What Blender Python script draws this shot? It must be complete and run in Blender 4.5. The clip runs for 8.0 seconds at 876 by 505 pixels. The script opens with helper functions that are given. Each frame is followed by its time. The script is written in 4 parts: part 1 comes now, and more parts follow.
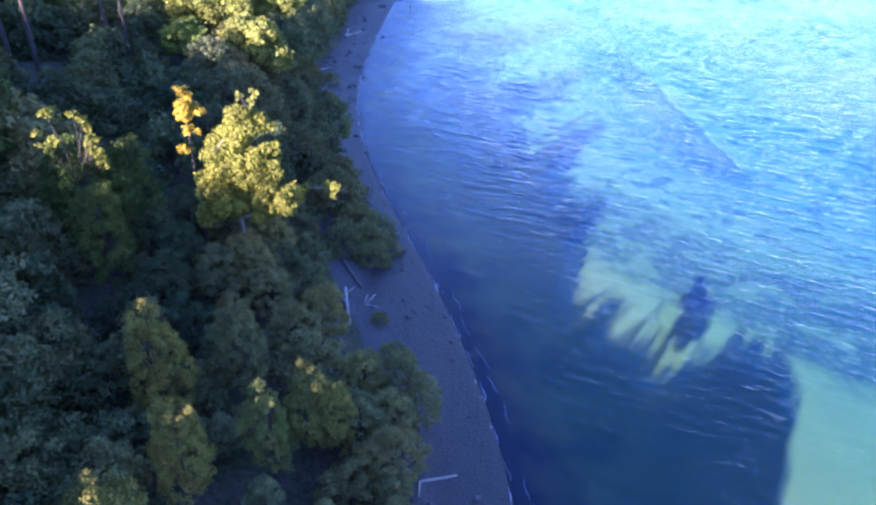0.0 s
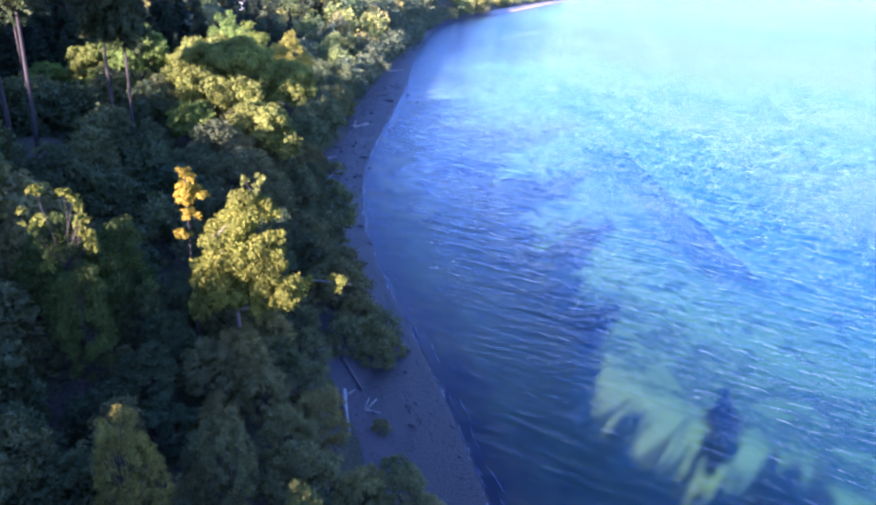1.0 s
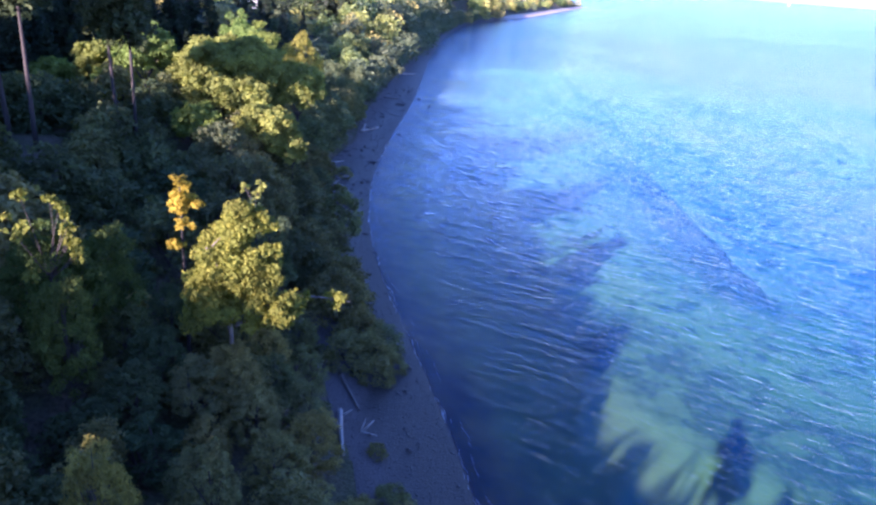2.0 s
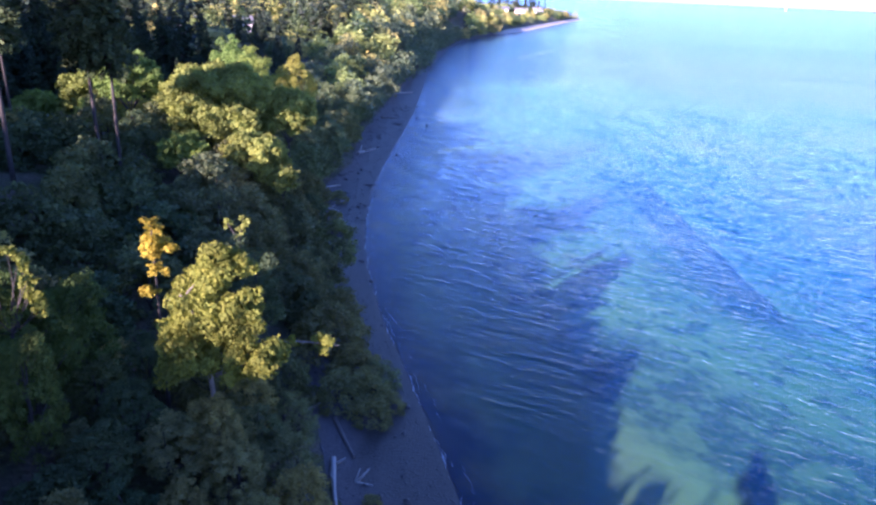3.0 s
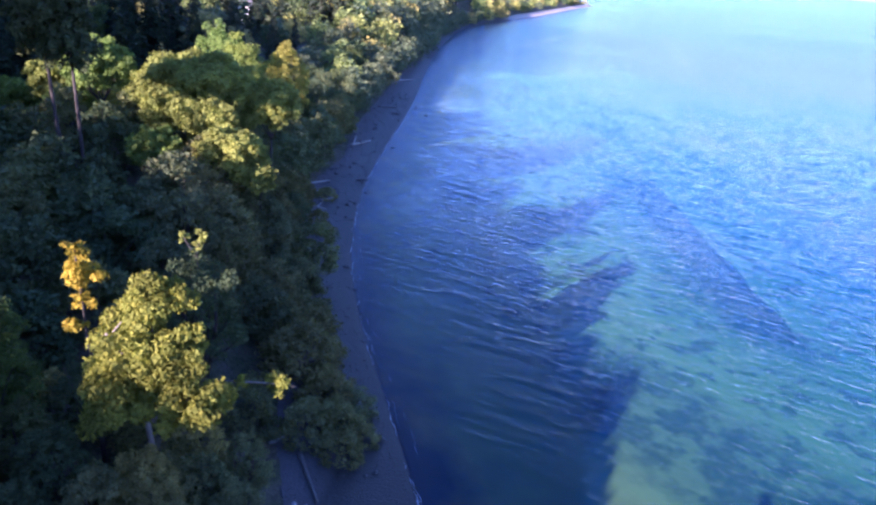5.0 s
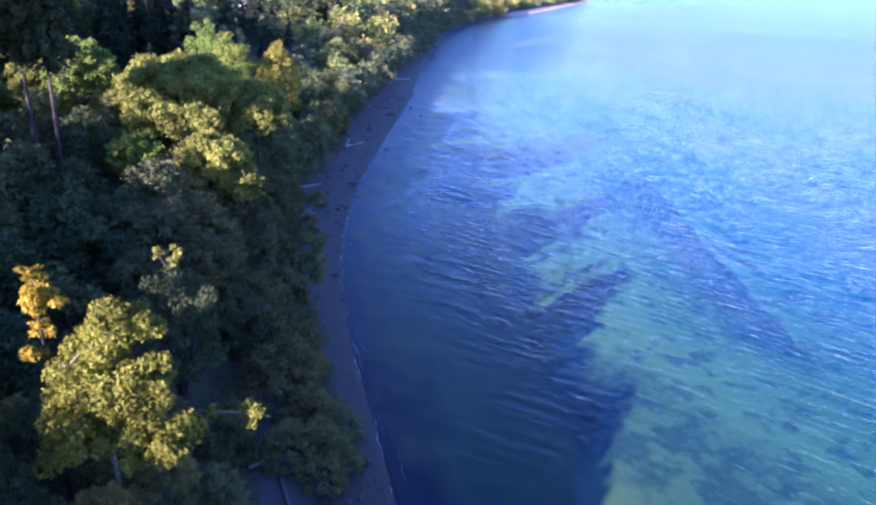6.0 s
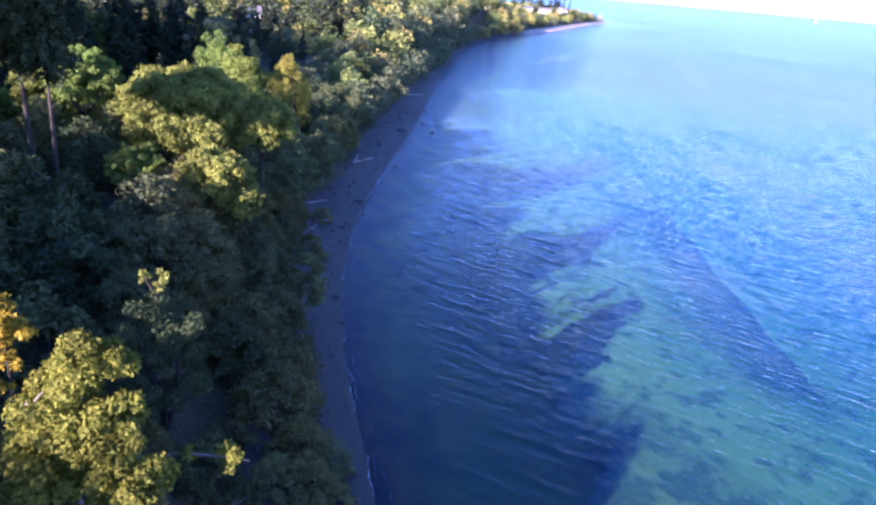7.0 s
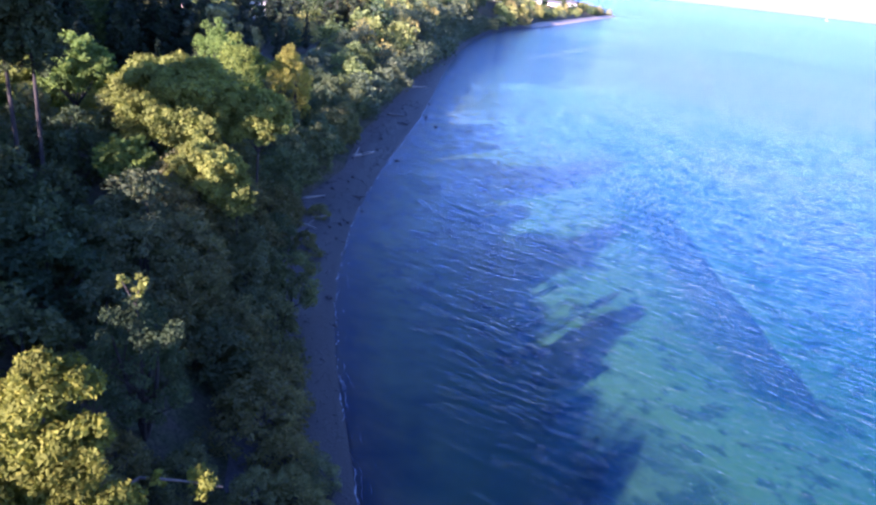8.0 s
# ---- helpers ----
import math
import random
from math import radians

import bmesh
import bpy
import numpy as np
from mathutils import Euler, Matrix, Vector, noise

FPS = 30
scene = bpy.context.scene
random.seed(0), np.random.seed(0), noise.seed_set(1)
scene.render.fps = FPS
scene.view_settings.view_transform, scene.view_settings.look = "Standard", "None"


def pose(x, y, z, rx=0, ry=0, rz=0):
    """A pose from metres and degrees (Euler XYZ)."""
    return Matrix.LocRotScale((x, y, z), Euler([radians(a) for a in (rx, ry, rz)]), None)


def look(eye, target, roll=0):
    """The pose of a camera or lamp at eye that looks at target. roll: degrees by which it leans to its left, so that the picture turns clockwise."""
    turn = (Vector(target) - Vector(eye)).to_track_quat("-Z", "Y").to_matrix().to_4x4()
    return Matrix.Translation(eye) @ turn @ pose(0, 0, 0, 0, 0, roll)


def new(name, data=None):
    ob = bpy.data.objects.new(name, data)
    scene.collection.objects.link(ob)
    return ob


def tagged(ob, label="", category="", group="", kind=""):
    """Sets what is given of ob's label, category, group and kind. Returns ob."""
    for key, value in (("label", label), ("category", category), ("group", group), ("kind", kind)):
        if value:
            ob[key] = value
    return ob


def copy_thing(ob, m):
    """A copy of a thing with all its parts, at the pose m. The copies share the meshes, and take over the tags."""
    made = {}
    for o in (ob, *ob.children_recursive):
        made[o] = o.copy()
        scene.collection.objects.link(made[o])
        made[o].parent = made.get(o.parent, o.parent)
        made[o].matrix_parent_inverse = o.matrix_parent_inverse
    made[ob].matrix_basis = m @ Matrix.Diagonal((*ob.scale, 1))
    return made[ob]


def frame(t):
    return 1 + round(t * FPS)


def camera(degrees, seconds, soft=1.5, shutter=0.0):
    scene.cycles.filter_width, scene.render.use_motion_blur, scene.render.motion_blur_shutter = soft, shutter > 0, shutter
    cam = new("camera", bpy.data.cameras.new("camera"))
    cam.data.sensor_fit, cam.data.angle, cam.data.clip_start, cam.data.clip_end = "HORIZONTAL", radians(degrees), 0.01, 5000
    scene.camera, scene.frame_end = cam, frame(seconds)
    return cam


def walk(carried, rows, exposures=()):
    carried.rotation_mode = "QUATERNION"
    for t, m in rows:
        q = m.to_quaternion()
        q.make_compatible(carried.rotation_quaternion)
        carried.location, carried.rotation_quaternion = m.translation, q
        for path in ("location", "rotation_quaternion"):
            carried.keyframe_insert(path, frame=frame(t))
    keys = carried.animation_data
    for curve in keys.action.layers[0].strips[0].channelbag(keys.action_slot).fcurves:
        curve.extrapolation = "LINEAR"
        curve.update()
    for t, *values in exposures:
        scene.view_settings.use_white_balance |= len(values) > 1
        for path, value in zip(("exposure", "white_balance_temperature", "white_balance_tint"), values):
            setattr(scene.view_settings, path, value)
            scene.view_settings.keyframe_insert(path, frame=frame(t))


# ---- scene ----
cam = camera(65.0, 8.0, soft=2.5)
PATH = [
    (0, (1.602, -5.704, 35.498), (1.458, -3.98, 34.495), 0.3),
    (0.5, (0.227, -3.361, 34.729), (0.086, -1.574, 33.843), 3.0),
    (1, (-0.299, -1.884, 34.153), (-0.438, -0.042, 33.388), 2.8),
    (1.5, (-0.189, -0.576, 34.259), (-0.352, 1.259, 33.48), 4.9),
    (2, (-0.362, 0.731, 34.306), (-0.524, 2.574, 33.547), 4.4),
    (2.2, (-0.573, 1.185, 34.276), (-0.729, 3.048, 33.566), 3.8),
    (3.5, (0.49, 6.173, 34.864), (0.296, 8.027, 34.139), 1.5),
    (4, (0.543, 7.592, 35.027), (0.36, 9.453, 34.318), 0.4),
    (4.5, (0.762, 9.184, 34.953), (0.569, 11.032, 34.211), 3.4),
    (6, (1.664, 13.326, 35.493), (1.479, 15.162, 34.723), 3.4),
    (6.5, (1.683, 14.682, 35.651), (1.493, 16.53, 34.911), 3.3),
    (7, (1.875, 16.095, 35.821), (1.659, 17.942, 35.085), 5.0),
    (7.5, (1.925, 17.366, 36.075), (1.713, 19.209, 35.329), 5.6),
    (8, (1.941, 18.799, 36.193), (1.722, 20.635, 35.432), 6.4),
]
walk(cam, [(t, look(eye, target, roll)) for t, eye, target, roll in PATH],
     exposures=[(0.0, 3.2, 5200, 50), (0.5, 3.15, 5200, 50), (1.5, 2.69, 5200, 50), (8.0, 2.49, 5200, 50)])

# ---- light ----
SUN_AZ, SUN_EL = 209.0, 17.0  # degrees clockwise from +y, and above the horizon
sun_way = Vector((math.sin(radians(SUN_AZ)) * math.cos(radians(SUN_EL)),
                  math.cos(radians(SUN_AZ)) * math.cos(radians(SUN_EL)), math.sin(radians(SUN_EL))))
sun = new("sun", bpy.data.lights.new("sun", "SUN"))
sun.data.energy, sun.data.angle, sun.data.color = 5.0, radians(0.5), (1.0, 0.8, 0.54)
sun.matrix_world = look(sun_way * 300, (0, 0, 0))
world = bpy.data.worlds.new("sky")
scene.world = world
world.use_nodes = True
wn = world.node_tree
sky = wn.nodes.new("ShaderNodeTexSky")
sky.sky_type, sky.sun_disc = "NISHITA", False
sky.sun_elevation, sky.sun_rotation = radians(SUN_EL), radians(SUN_AZ)
sky.air_density, sky.dust_density, sky.ozone_density = 1.0, 0.25, 5.0
wn.nodes["Background"].inputs[1].default_value = 0.074
wn.links.new(sky.outputs[0], wn.nodes["Background"].inputs[0])


# ---- node helpers ----
def material(name):
    m = bpy.data.materials.new(name)
    m.use_nodes = True
    m.node_tree.nodes.clear()
    return m, m.node_tree


def node(nt, kind, values=None, **settings):
    n = nt.nodes.new("ShaderNode" + kind)
    for key, value in settings.items():
        setattr(n, key, value)
    for key, value in (values or {}).items():
        if isinstance(value, bpy.types.NodeSocket):
            nt.links.new(value, n.inputs[key])
        else:
            n.inputs[key].default_value = value
    return n


def math_node(nt, op, a, b=0.0, clamp=False):
    return node(nt, "Math", {0: a, 1: b}, operation=op, use_clamp=clamp).outputs[0]


def mix(nt, fac, a, b, blend="MIX"):
    n = node(nt, "Mix", data_type="RGBA", blend_type=blend)
    for k, v in ((0, fac), (6, a), (7, b)):
        if isinstance(v, bpy.types.NodeSocket):
            nt.links.new(v, n.inputs[k])
        else:
            n.inputs[k].default_value = v
    return n.outputs[2]


def ramp(nt, fac, stops):
    n = node(nt, "ValToRGB", {0: fac})
    e = n.color_ramp.elements
    while len(e) < len(stops):
        e.new(0.5)
    for el, (p, c) in zip(e, stops):
        el.position, el.color = p, (c, c, c, 1) if isinstance(c, (int, float)) else (*c, 1)
    return n.outputs[0]


def noise_tex(nt, vec, scale, detail=4.0, rough=0.55, distortion=0.0):
    return node(nt, "TexNoise", {"Vector": vec, "Scale": scale, "Detail": detail, "Roughness": rough, "Distortion": distortion}).outputs[0]


def place_vec(nt, scale=(1, 1, 1), turn=0.0):
    g = node(nt, "NewGeometry").outputs["Position"]
    turned = node(nt, "Mapping", {"Vector": g, "Rotation": (0, 0, turn)}).outputs[0]
    return node(nt, "Mapping", {"Vector": turned, "Scale": scale}).outputs[0]


def finish(nt, shader):
    nt.links.new(shader, node(nt, "OutputMaterial").inputs[0])


def plain(name, colour, rough=0.8, grain=6.0, depth=0.25, relief=0.3):
    """A rough surface with mottling at two scales and a fine relief."""
    m, nt = material(name)
    v = node(nt, "TexCoord").outputs["Object"]
    big, small = noise_tex(nt, v, grain * 0.15), noise_tex(nt, v, grain, 6.0)
    f = math_node(nt, "MULTIPLY_ADD", small, 0.5)
    nt.nodes[-1].inputs[2].default_value = 0.0
    f = math_node(nt, "ADD", f, math_node(nt, "MULTIPLY", big, 0.5))
    dark = tuple(c * (1 - depth) for c in colour)
    light = tuple(min(1, c * (1 + depth)) for c in colour)
    col = ramp(nt, f, [(0.3, dark), (0.7, light)])
    bump = node(nt, "Bump", {"Strength": relief, "Distance": 0.05, "Height": small}).outputs[0]
    b = node(nt, "BsdfPrincipled", {"Base Color": col, "Roughness": rough, "Normal": bump})
    finish(nt, b.outputs[0])
    return m


# ---- materials ----
def leaf_material(name, shift=0.35):
    m, nt = material(name)
    info, geo = node(nt, "ObjectInfo"), node(nt, "NewGeometry")
    v = node(nt, "TexCoord").outputs["Object"]
    patch = ramp(nt, noise_tex(nt, v, 0.45, 2.0), [(0.35, 0.7), (0.65, 1.3)])
    leaf = ramp(nt, geo.outputs["Random Per Island"], [(0.0, (0.78, 0.82, 0.75)), (0.6, (1.0, 1.0, 1.0)), (1.0, (1.3, 1.2, 0.95))])
    own = ramp(nt, info.outputs["Random"], [(0.0, (0.8, 0.92, 1.0)), (1.0, (1.2, 1.05, 0.9))])
    col = mix(nt, 1.0, info.outputs["Color"], leaf, "MULTIPLY")
    col = mix(nt, 1.0, col, patch, "MULTIPLY")
    col = mix(nt, 1.0, col, own, "MULTIPLY")
    a = node(nt, "BsdfPrincipled", {"Base Color": col, "Roughness": 0.7, "Specular IOR Level": 0.12})
    b = node(nt, "BsdfTranslucent", {"Color": mix(nt, 1.0, col, (1.1, 1.15, 0.6, 1), "MULTIPLY")})
    finish(nt, node(nt, "MixShader", {0: shift, 1: a.outputs[0], 2: b.outputs[0]}).outputs[0])
    return m


LEAF = leaf_material("leaves")
NEEDLE = leaf_material("needles", 0.15)
BARK = plain("bark", (0.036, 0.03, 0.027), 0.9, 8.0, 0.45, 0.6)
PALE_BARK = plain("pale_bark", (0.15, 0.13, 0.11), 0.85, 6.0, 0.35, 0.4)
DRIFT = plain("driftwood", (0.26, 0.245, 0.23), 0.85, 7.0, 0.3, 0.5)
DARK_WOOD = plain("wet_wood", (0.10, 0.09, 0.085), 0.8, 7.0, 0.4, 0.5)
STONE = plain("stone", (0.06, 0.058, 0.06), 0.8, 5.0, 0.35, 0.5)
SIDING = plain("siding", (0.78, 0.76, 0.72), 0.6, 2.0, 0.06, 0.1)
PEACH = plain("peach_siding", (0.75, 0.55, 0.46), 0.6, 2.0, 0.08, 0.1)
ROOFING = plain("roofing", (0.12, 0.12, 0.13), 0.85, 4.0, 0.3, 0.4)
PANE = plain("dark_pane", (0.04, 0.05, 0.06), 0.15, 1.0, 0.2, 0.0)
WHITE = plain("white_paint", (0.8, 0.8, 0.8), 0.5, 2.0, 0.05, 0.05)


def ground_material():
    """Leaf litter and low growth on the bluff."""
    m, nt = material("bluff_soil")
    v = place_vec(nt)
    a, b = noise_tex(nt, v, 0.25, 4.0), noise_tex(nt, v, 3.0, 6.0)
    col = mix(nt, ramp(nt, a, [(0.4, 0.0), (0.6, 1.0)]), (0.035, 0.045, 0.015, 1), (0.07, 0.06, 0.04, 1))
    col = mix(nt, 1.0, col, ramp(nt, b, [(0.3, 0.5), (0.7, 1.5)]), "MULTIPLY")
    bump = node(nt, "Bump", {"Strength": 0.8, "Distance": 0.3, "Height": b}).outputs[0]
    finish(nt, node(nt, "BsdfPrincipled", {"Base Color": col, "Roughness": 0.95, "Normal": bump}).outputs[0])
    return m


def beach_material():
    """Grey shingle, darker and wetter at the waterline; pale sand on the far point."""
    m, nt = material("shingle")
    v = place_vec(nt)
    z = node(nt, "SeparateXYZ", {0: v}).outputs[2]
    big = noise_tex(nt, place_vec(nt, (1, 0.35, 1)), 0.45, 4.0)
    peb = node(nt, "TexVoronoi", {"Vector": v, "Scale": 7.0}).outputs["Distance"]
    fine = noise_tex(nt, v, 9.0, 5.0)
    h = math_node(nt, "ADD", z, math_node(nt, "MULTIPLY", math_node(nt, "SUBTRACT", big, 0.5), 1.1))
    wet = ramp(nt, math_node(nt, "MULTIPLY", h, 0.6), [(0.5, 0.0), (0.78, 1.0)])
    col = mix(nt, wet, (0.014, 0.012, 0.012, 1), (0.078, 0.07, 0.07, 1))
    col = mix(nt, 1.0, col, ramp(nt, fine, [(0.3, 0.55), (0.7, 1.4)]), "MULTIPLY")
    far = ramp(nt, math_node(nt, "MULTIPLY", node(nt, "SeparateXYZ", {0: v}).outputs[1], 0.001), [(0.58, 0.0), (0.63, 1.0)])
    col = mix(nt, far, col, (0.42, 0.37, 0.3, 1))
    bump = node(nt, "Bump", {"Strength": 0.6, "Distance": 0.06, "Height": peb}).outputs[0]
    rough = ramp(nt, wet, [(0.0, 0.6), (1.0, 0.9)])
    finish(nt, node(nt, "BsdfPrincipled", {"Base Color": col, "Roughness": rough, "Normal": bump}).outputs[0])
    return m


def seabed_material():
    """Darkened inshore for stones and the woods' shade, then pale sand with dark eelgrass: a belt aslant, a long outer
    bed and loose patches.
    """
    m, nt = material("sand_and_eelgrass")
    v = place_vec(nt)
    xyz = node(nt, "SeparateXYZ", {0: v})
    warp = math_node(nt, "MULTIPLY", math_node(nt, "SUBTRACT", noise_tex(nt, v, 0.12, 5.0, 0.65), 0.5), 12.0)
    x, y = xyz.outputs[0], xyz.outputs[1]
    fringe = ramp(nt, noise_tex(nt, v, 0.22, 5.0, 0.65), [(0.36, 0.0), (0.58, 1.0)])
    # the long outer bed, with a sharp seaward edge and a ragged inner one
    inside = math_node(nt, "SUBTRACT", math_node(nt, "SUBTRACT", 46.7, math_node(nt, "MULTIPLY", y, 0.095)), math_node(nt, "ADD", x, math_node(nt, "MULTIPLY", warp, 0.25)))
    core = ramp(nt, math_node(nt, "MULTIPLY", inside, 0.05), [(0.0, 0.0), (0.03, 1.0), (0.38, 0.85), (0.55, 0.0)])
    loose = math_node(nt, "MULTIPLY", ramp(nt, math_node(nt, "MULTIPLY", inside, 0.05), [(0.2, 0.0), (0.4, 0.8), (0.65, 0.5), (0.85, 0.0)]), fringe)
    reach = math_node(nt, "ADD", y, warp)
    bed = math_node(nt, "MULTIPLY", math_node(nt, "MAXIMUM", core, loose), ramp(nt, math_node(nt, "MULTIPLY", reach, 0.005), [(0.40, 0.0), (0.44, 1.0), (0.72, 1.0), (0.92, 0.0)]))
    # the belt aslant across the shallows
    slant = math_node(nt, "ADD", math_node(nt, "ADD", math_node(nt, "MULTIPLY", x, 0.36), math_node(nt, "MULTIPLY", y, 0.416)), math_node(nt, "MULTIPLY", warp, 0.55))
    belt = ramp(nt, math_node(nt, "MULTIPLY", slant, 0.01), [(0.28, 0.0), (0.3, 0.9), (0.36, 0.9), (0.39, 0.0)])
    belt = math_node(nt, "MULTIPLY", belt, ramp(nt, noise_tex(nt, v, 0.28, 5.0, 0.6), [(0.38, 0.4), (0.5, 1.0)]))
    belt = math_node(nt, "MULTIPLY", belt, ramp(nt, math_node(nt, "MULTIPLY", x, 0.01), [(0.07, 0.0), (0.11, 0.85), (0.26, 0.9), (0.4, 1.0)]))
    spots = math_node(nt, "MULTIPLY", ramp(nt, noise_tex(nt, v, 0.3, 5.0, 0.7), [(0.5, 0.0), (0.6, 0.7)]), ramp(nt, math_node(nt, "MULTIPLY", slant, 0.01), [(0.3, 0.15), (0.36, 1.0)]))
    outer = math_node(nt, "MULTIPLY", ramp(nt, math_node(nt, "MULTIPLY", math_node(nt, "ADD", x, warp), 0.01), [(0.50, 0.0), (0.62, 0.8)]), ramp(nt, noise_tex(nt, v, 0.1, 4.0), [(0.3, 0.6), (0.6, 1.0)]))
    weed = math_node(nt, "MAXIMUM", math_node(nt, "MAXIMUM", bed, belt), math_node(nt, "MAXIMUM", spots, outer))
    weed = math_node(nt, "MULTIPLY", weed, ramp(nt, noise_tex(nt, v, 1.3, 5.0, 0.7), [(0.3, 0.7), (0.55, 1.0)]))
    sand = mix(nt, noise_tex(nt, v, 0.6, 5.0), (0.22, 0.155, 0.045, 1), (0.325, 0.23, 0.066, 1))
    col = mix(nt, weed, sand, (0.014, 0.024, 0.022, 1))
    # bed painted darker inshore, both for stones and for the woods' shade
    inshore_dark = math_node(nt, "ADD", math_node(nt, "MULTIPLY", xyz.outputs[2], -0.8), math_node(nt, "MULTIPLY", math_node(nt, "SUBTRACT", noise_tex(nt, v, 0.16, 5.0), 0.5), 1.6))
    col = mix(nt, ramp(nt, inshore_dark, [(0.2, 1.0), (2.6, 0.0)]), col, (0.04, 0.042, 0.042, 1))
    finish(nt, node(nt, "BsdfPrincipled", {"Base Color": col, "Roughness": 0.9}).outputs[0])
    return m


def water_material():
    """Sea water: clear over the shallows, blue-green with depth, with a rippled glossy surface."""
    m, nt = material("sea_water")
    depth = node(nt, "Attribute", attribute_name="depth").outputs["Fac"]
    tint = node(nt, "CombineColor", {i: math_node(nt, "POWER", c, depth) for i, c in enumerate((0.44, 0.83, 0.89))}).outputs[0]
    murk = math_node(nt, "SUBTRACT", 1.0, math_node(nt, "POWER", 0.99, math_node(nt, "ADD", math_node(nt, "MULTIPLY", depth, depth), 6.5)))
    v1 = place_vec(nt, (0.36, 1.0, 1.0), radians(25))
    v2 = place_vec(nt, (0.6, 1.0, 1.0), radians(32))
    w1 = noise_tex(nt, v1, 1.1, 3.0, 0.5, 0.3)
    w2 = noise_tex(nt, v2, 3.0, 4.0, 0.55, 0.2)
    w3 = node(nt, "TexWave", {"Vector": place_vec(nt, (0.55, 1.0, 1.0), radians(25)), "Scale": 0.19, "Distortion": 9.0, "Detail": 3.0, "Detail Scale": 1.3, "Detail Roughness": 0.55}, bands_direction="Y").outputs["Fac"]
    h = math_node(nt, "ADD", math_node(nt, "ADD", math_node(nt, "MULTIPLY", w1, 0.62), math_node(nt, "MULTIPLY", w2, 0.5)), math_node(nt, "MULTIPLY", w3, 0.12))
    calm = ramp(nt, noise_tex(nt, place_vec(nt, (0.5, 1.0, 1.0), radians(25)), 0.012, 3.0), [(0.38, 0.82), (0.6, 1.0)])
    lee = ramp(nt, math_node(nt, "MULTIPLY", node(nt, "SeparateXYZ", {0: place_vec(nt)}).outputs[1], 0.002), [(0.07, 0.95), (0.15, 1.0), (0.24, 1.15), (0.6, 1.5), (0.9, 1.9)])
    cove = math_node(nt, "MULTIPLY", ramp(nt, math_node(nt, "MULTIPLY", node(nt, "SeparateXYZ", {0: place_vec(nt)}).outputs[1], 0.002), [(0.2, 0.0), (0.3, 0.12), (0.7, 0.2), (0.9, 0.1)]),
                     ramp(nt, math_node(nt, "MULTIPLY", depth, 0.1), [(0.25, 1.0), (0.55, 0.0)]))
    lee = math_node(nt, "MULTIPLY", lee, math_node(nt, "SUBTRACT", 1.0, cove))
    bump = node(nt, "Bump", {"Strength": math_node(nt, "MULTIPLY", calm, lee), "Distance": 0.26, "Height": h}).outputs[0]
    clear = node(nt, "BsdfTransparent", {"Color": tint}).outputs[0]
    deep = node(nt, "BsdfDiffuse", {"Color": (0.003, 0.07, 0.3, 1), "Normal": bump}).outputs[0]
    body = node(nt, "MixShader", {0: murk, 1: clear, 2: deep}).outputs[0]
    gloss = node(nt, "BsdfGlossy", {"Color": (0.74, 0.84, 1.0, 1), "Roughness": ramp(nt, math_node(nt, "MULTIPLY", node(nt, "SeparateXYZ", {0: place_vec(nt)}).outputs[1], 0.001), [(0.2, 0.05), (0.6, 0.14)]), "Normal": bump}).outputs[0]
    f = node(nt, "Fresnel", {"IOR": 1.33, "Normal": bump}).outputs[0]
    f = math_node(nt, "MULTIPLY", math_node(nt, "POWER", f, 1.4), 1.42, True)
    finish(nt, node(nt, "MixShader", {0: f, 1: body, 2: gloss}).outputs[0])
    return m


GROUND, BEACH, SEABED, WATER = ground_material(), beach_material(), seabed_material(), water_material()
FOAM = plain("foam", (0.3, 0.32, 0.36), 0.7, 3.0, 0.35, 0.3)


# ---- mesh helpers ----
def mesh_of(name, verts, faces, mat, smooth=False):
    me = bpy.data.meshes.new(name)
    me.from_pydata(np.asarray(verts, float).tolist(), [], faces if isinstance(faces, list) else np.asarray(faces).tolist())
    me.materials.append(mat)
    if smooth:
        me.polygons.foreach_set("use_smooth", [True] * len(me.polygons))
    me.update()
    return me


def part(name, me, parent, label=""):
    ob = new(name, me)
    ob.parent = parent
    return tagged(ob, label)


def thing(name, label, category, group="", kind=""):
    return tagged(new(name), label, category, group, kind)


# ---- the lie of the land ----
SHORE_Y = [-400, -100, 0, 24, 32, 41, 50, 58, 67, 78, 87, 98, 117, 140, 175, 205, 240, 300, 360, 420, 480, 540, 700, 950, 1035, 1050, 1075, 1120, 1300, 2000, 4900]
SHORE_X = [26, 13, 7, 4, 2.3, -.5, -3.8, -6.9, -10.7, -15, -17.6, -20.4, -23.4, -25.3, -26.8, -28.5, -31.5, -36.5, -39.5, -41, -38, -29, 14, 69, 88, 86, 20, -60, -200, -700, -2600]
_fine = np.arange(-400, 4900, 2.0)
_raw = np.interp(_fine, SHORE_Y, SHORE_X)
_near = np.convolve(np.pad(_raw, 4, mode="edge"), np.ones(9) / 9, mode="valid")
SHORE = np.where(_fine < 400, _near, _raw)


def shore(y):
    return np.interp(y, _fine, SHORE)


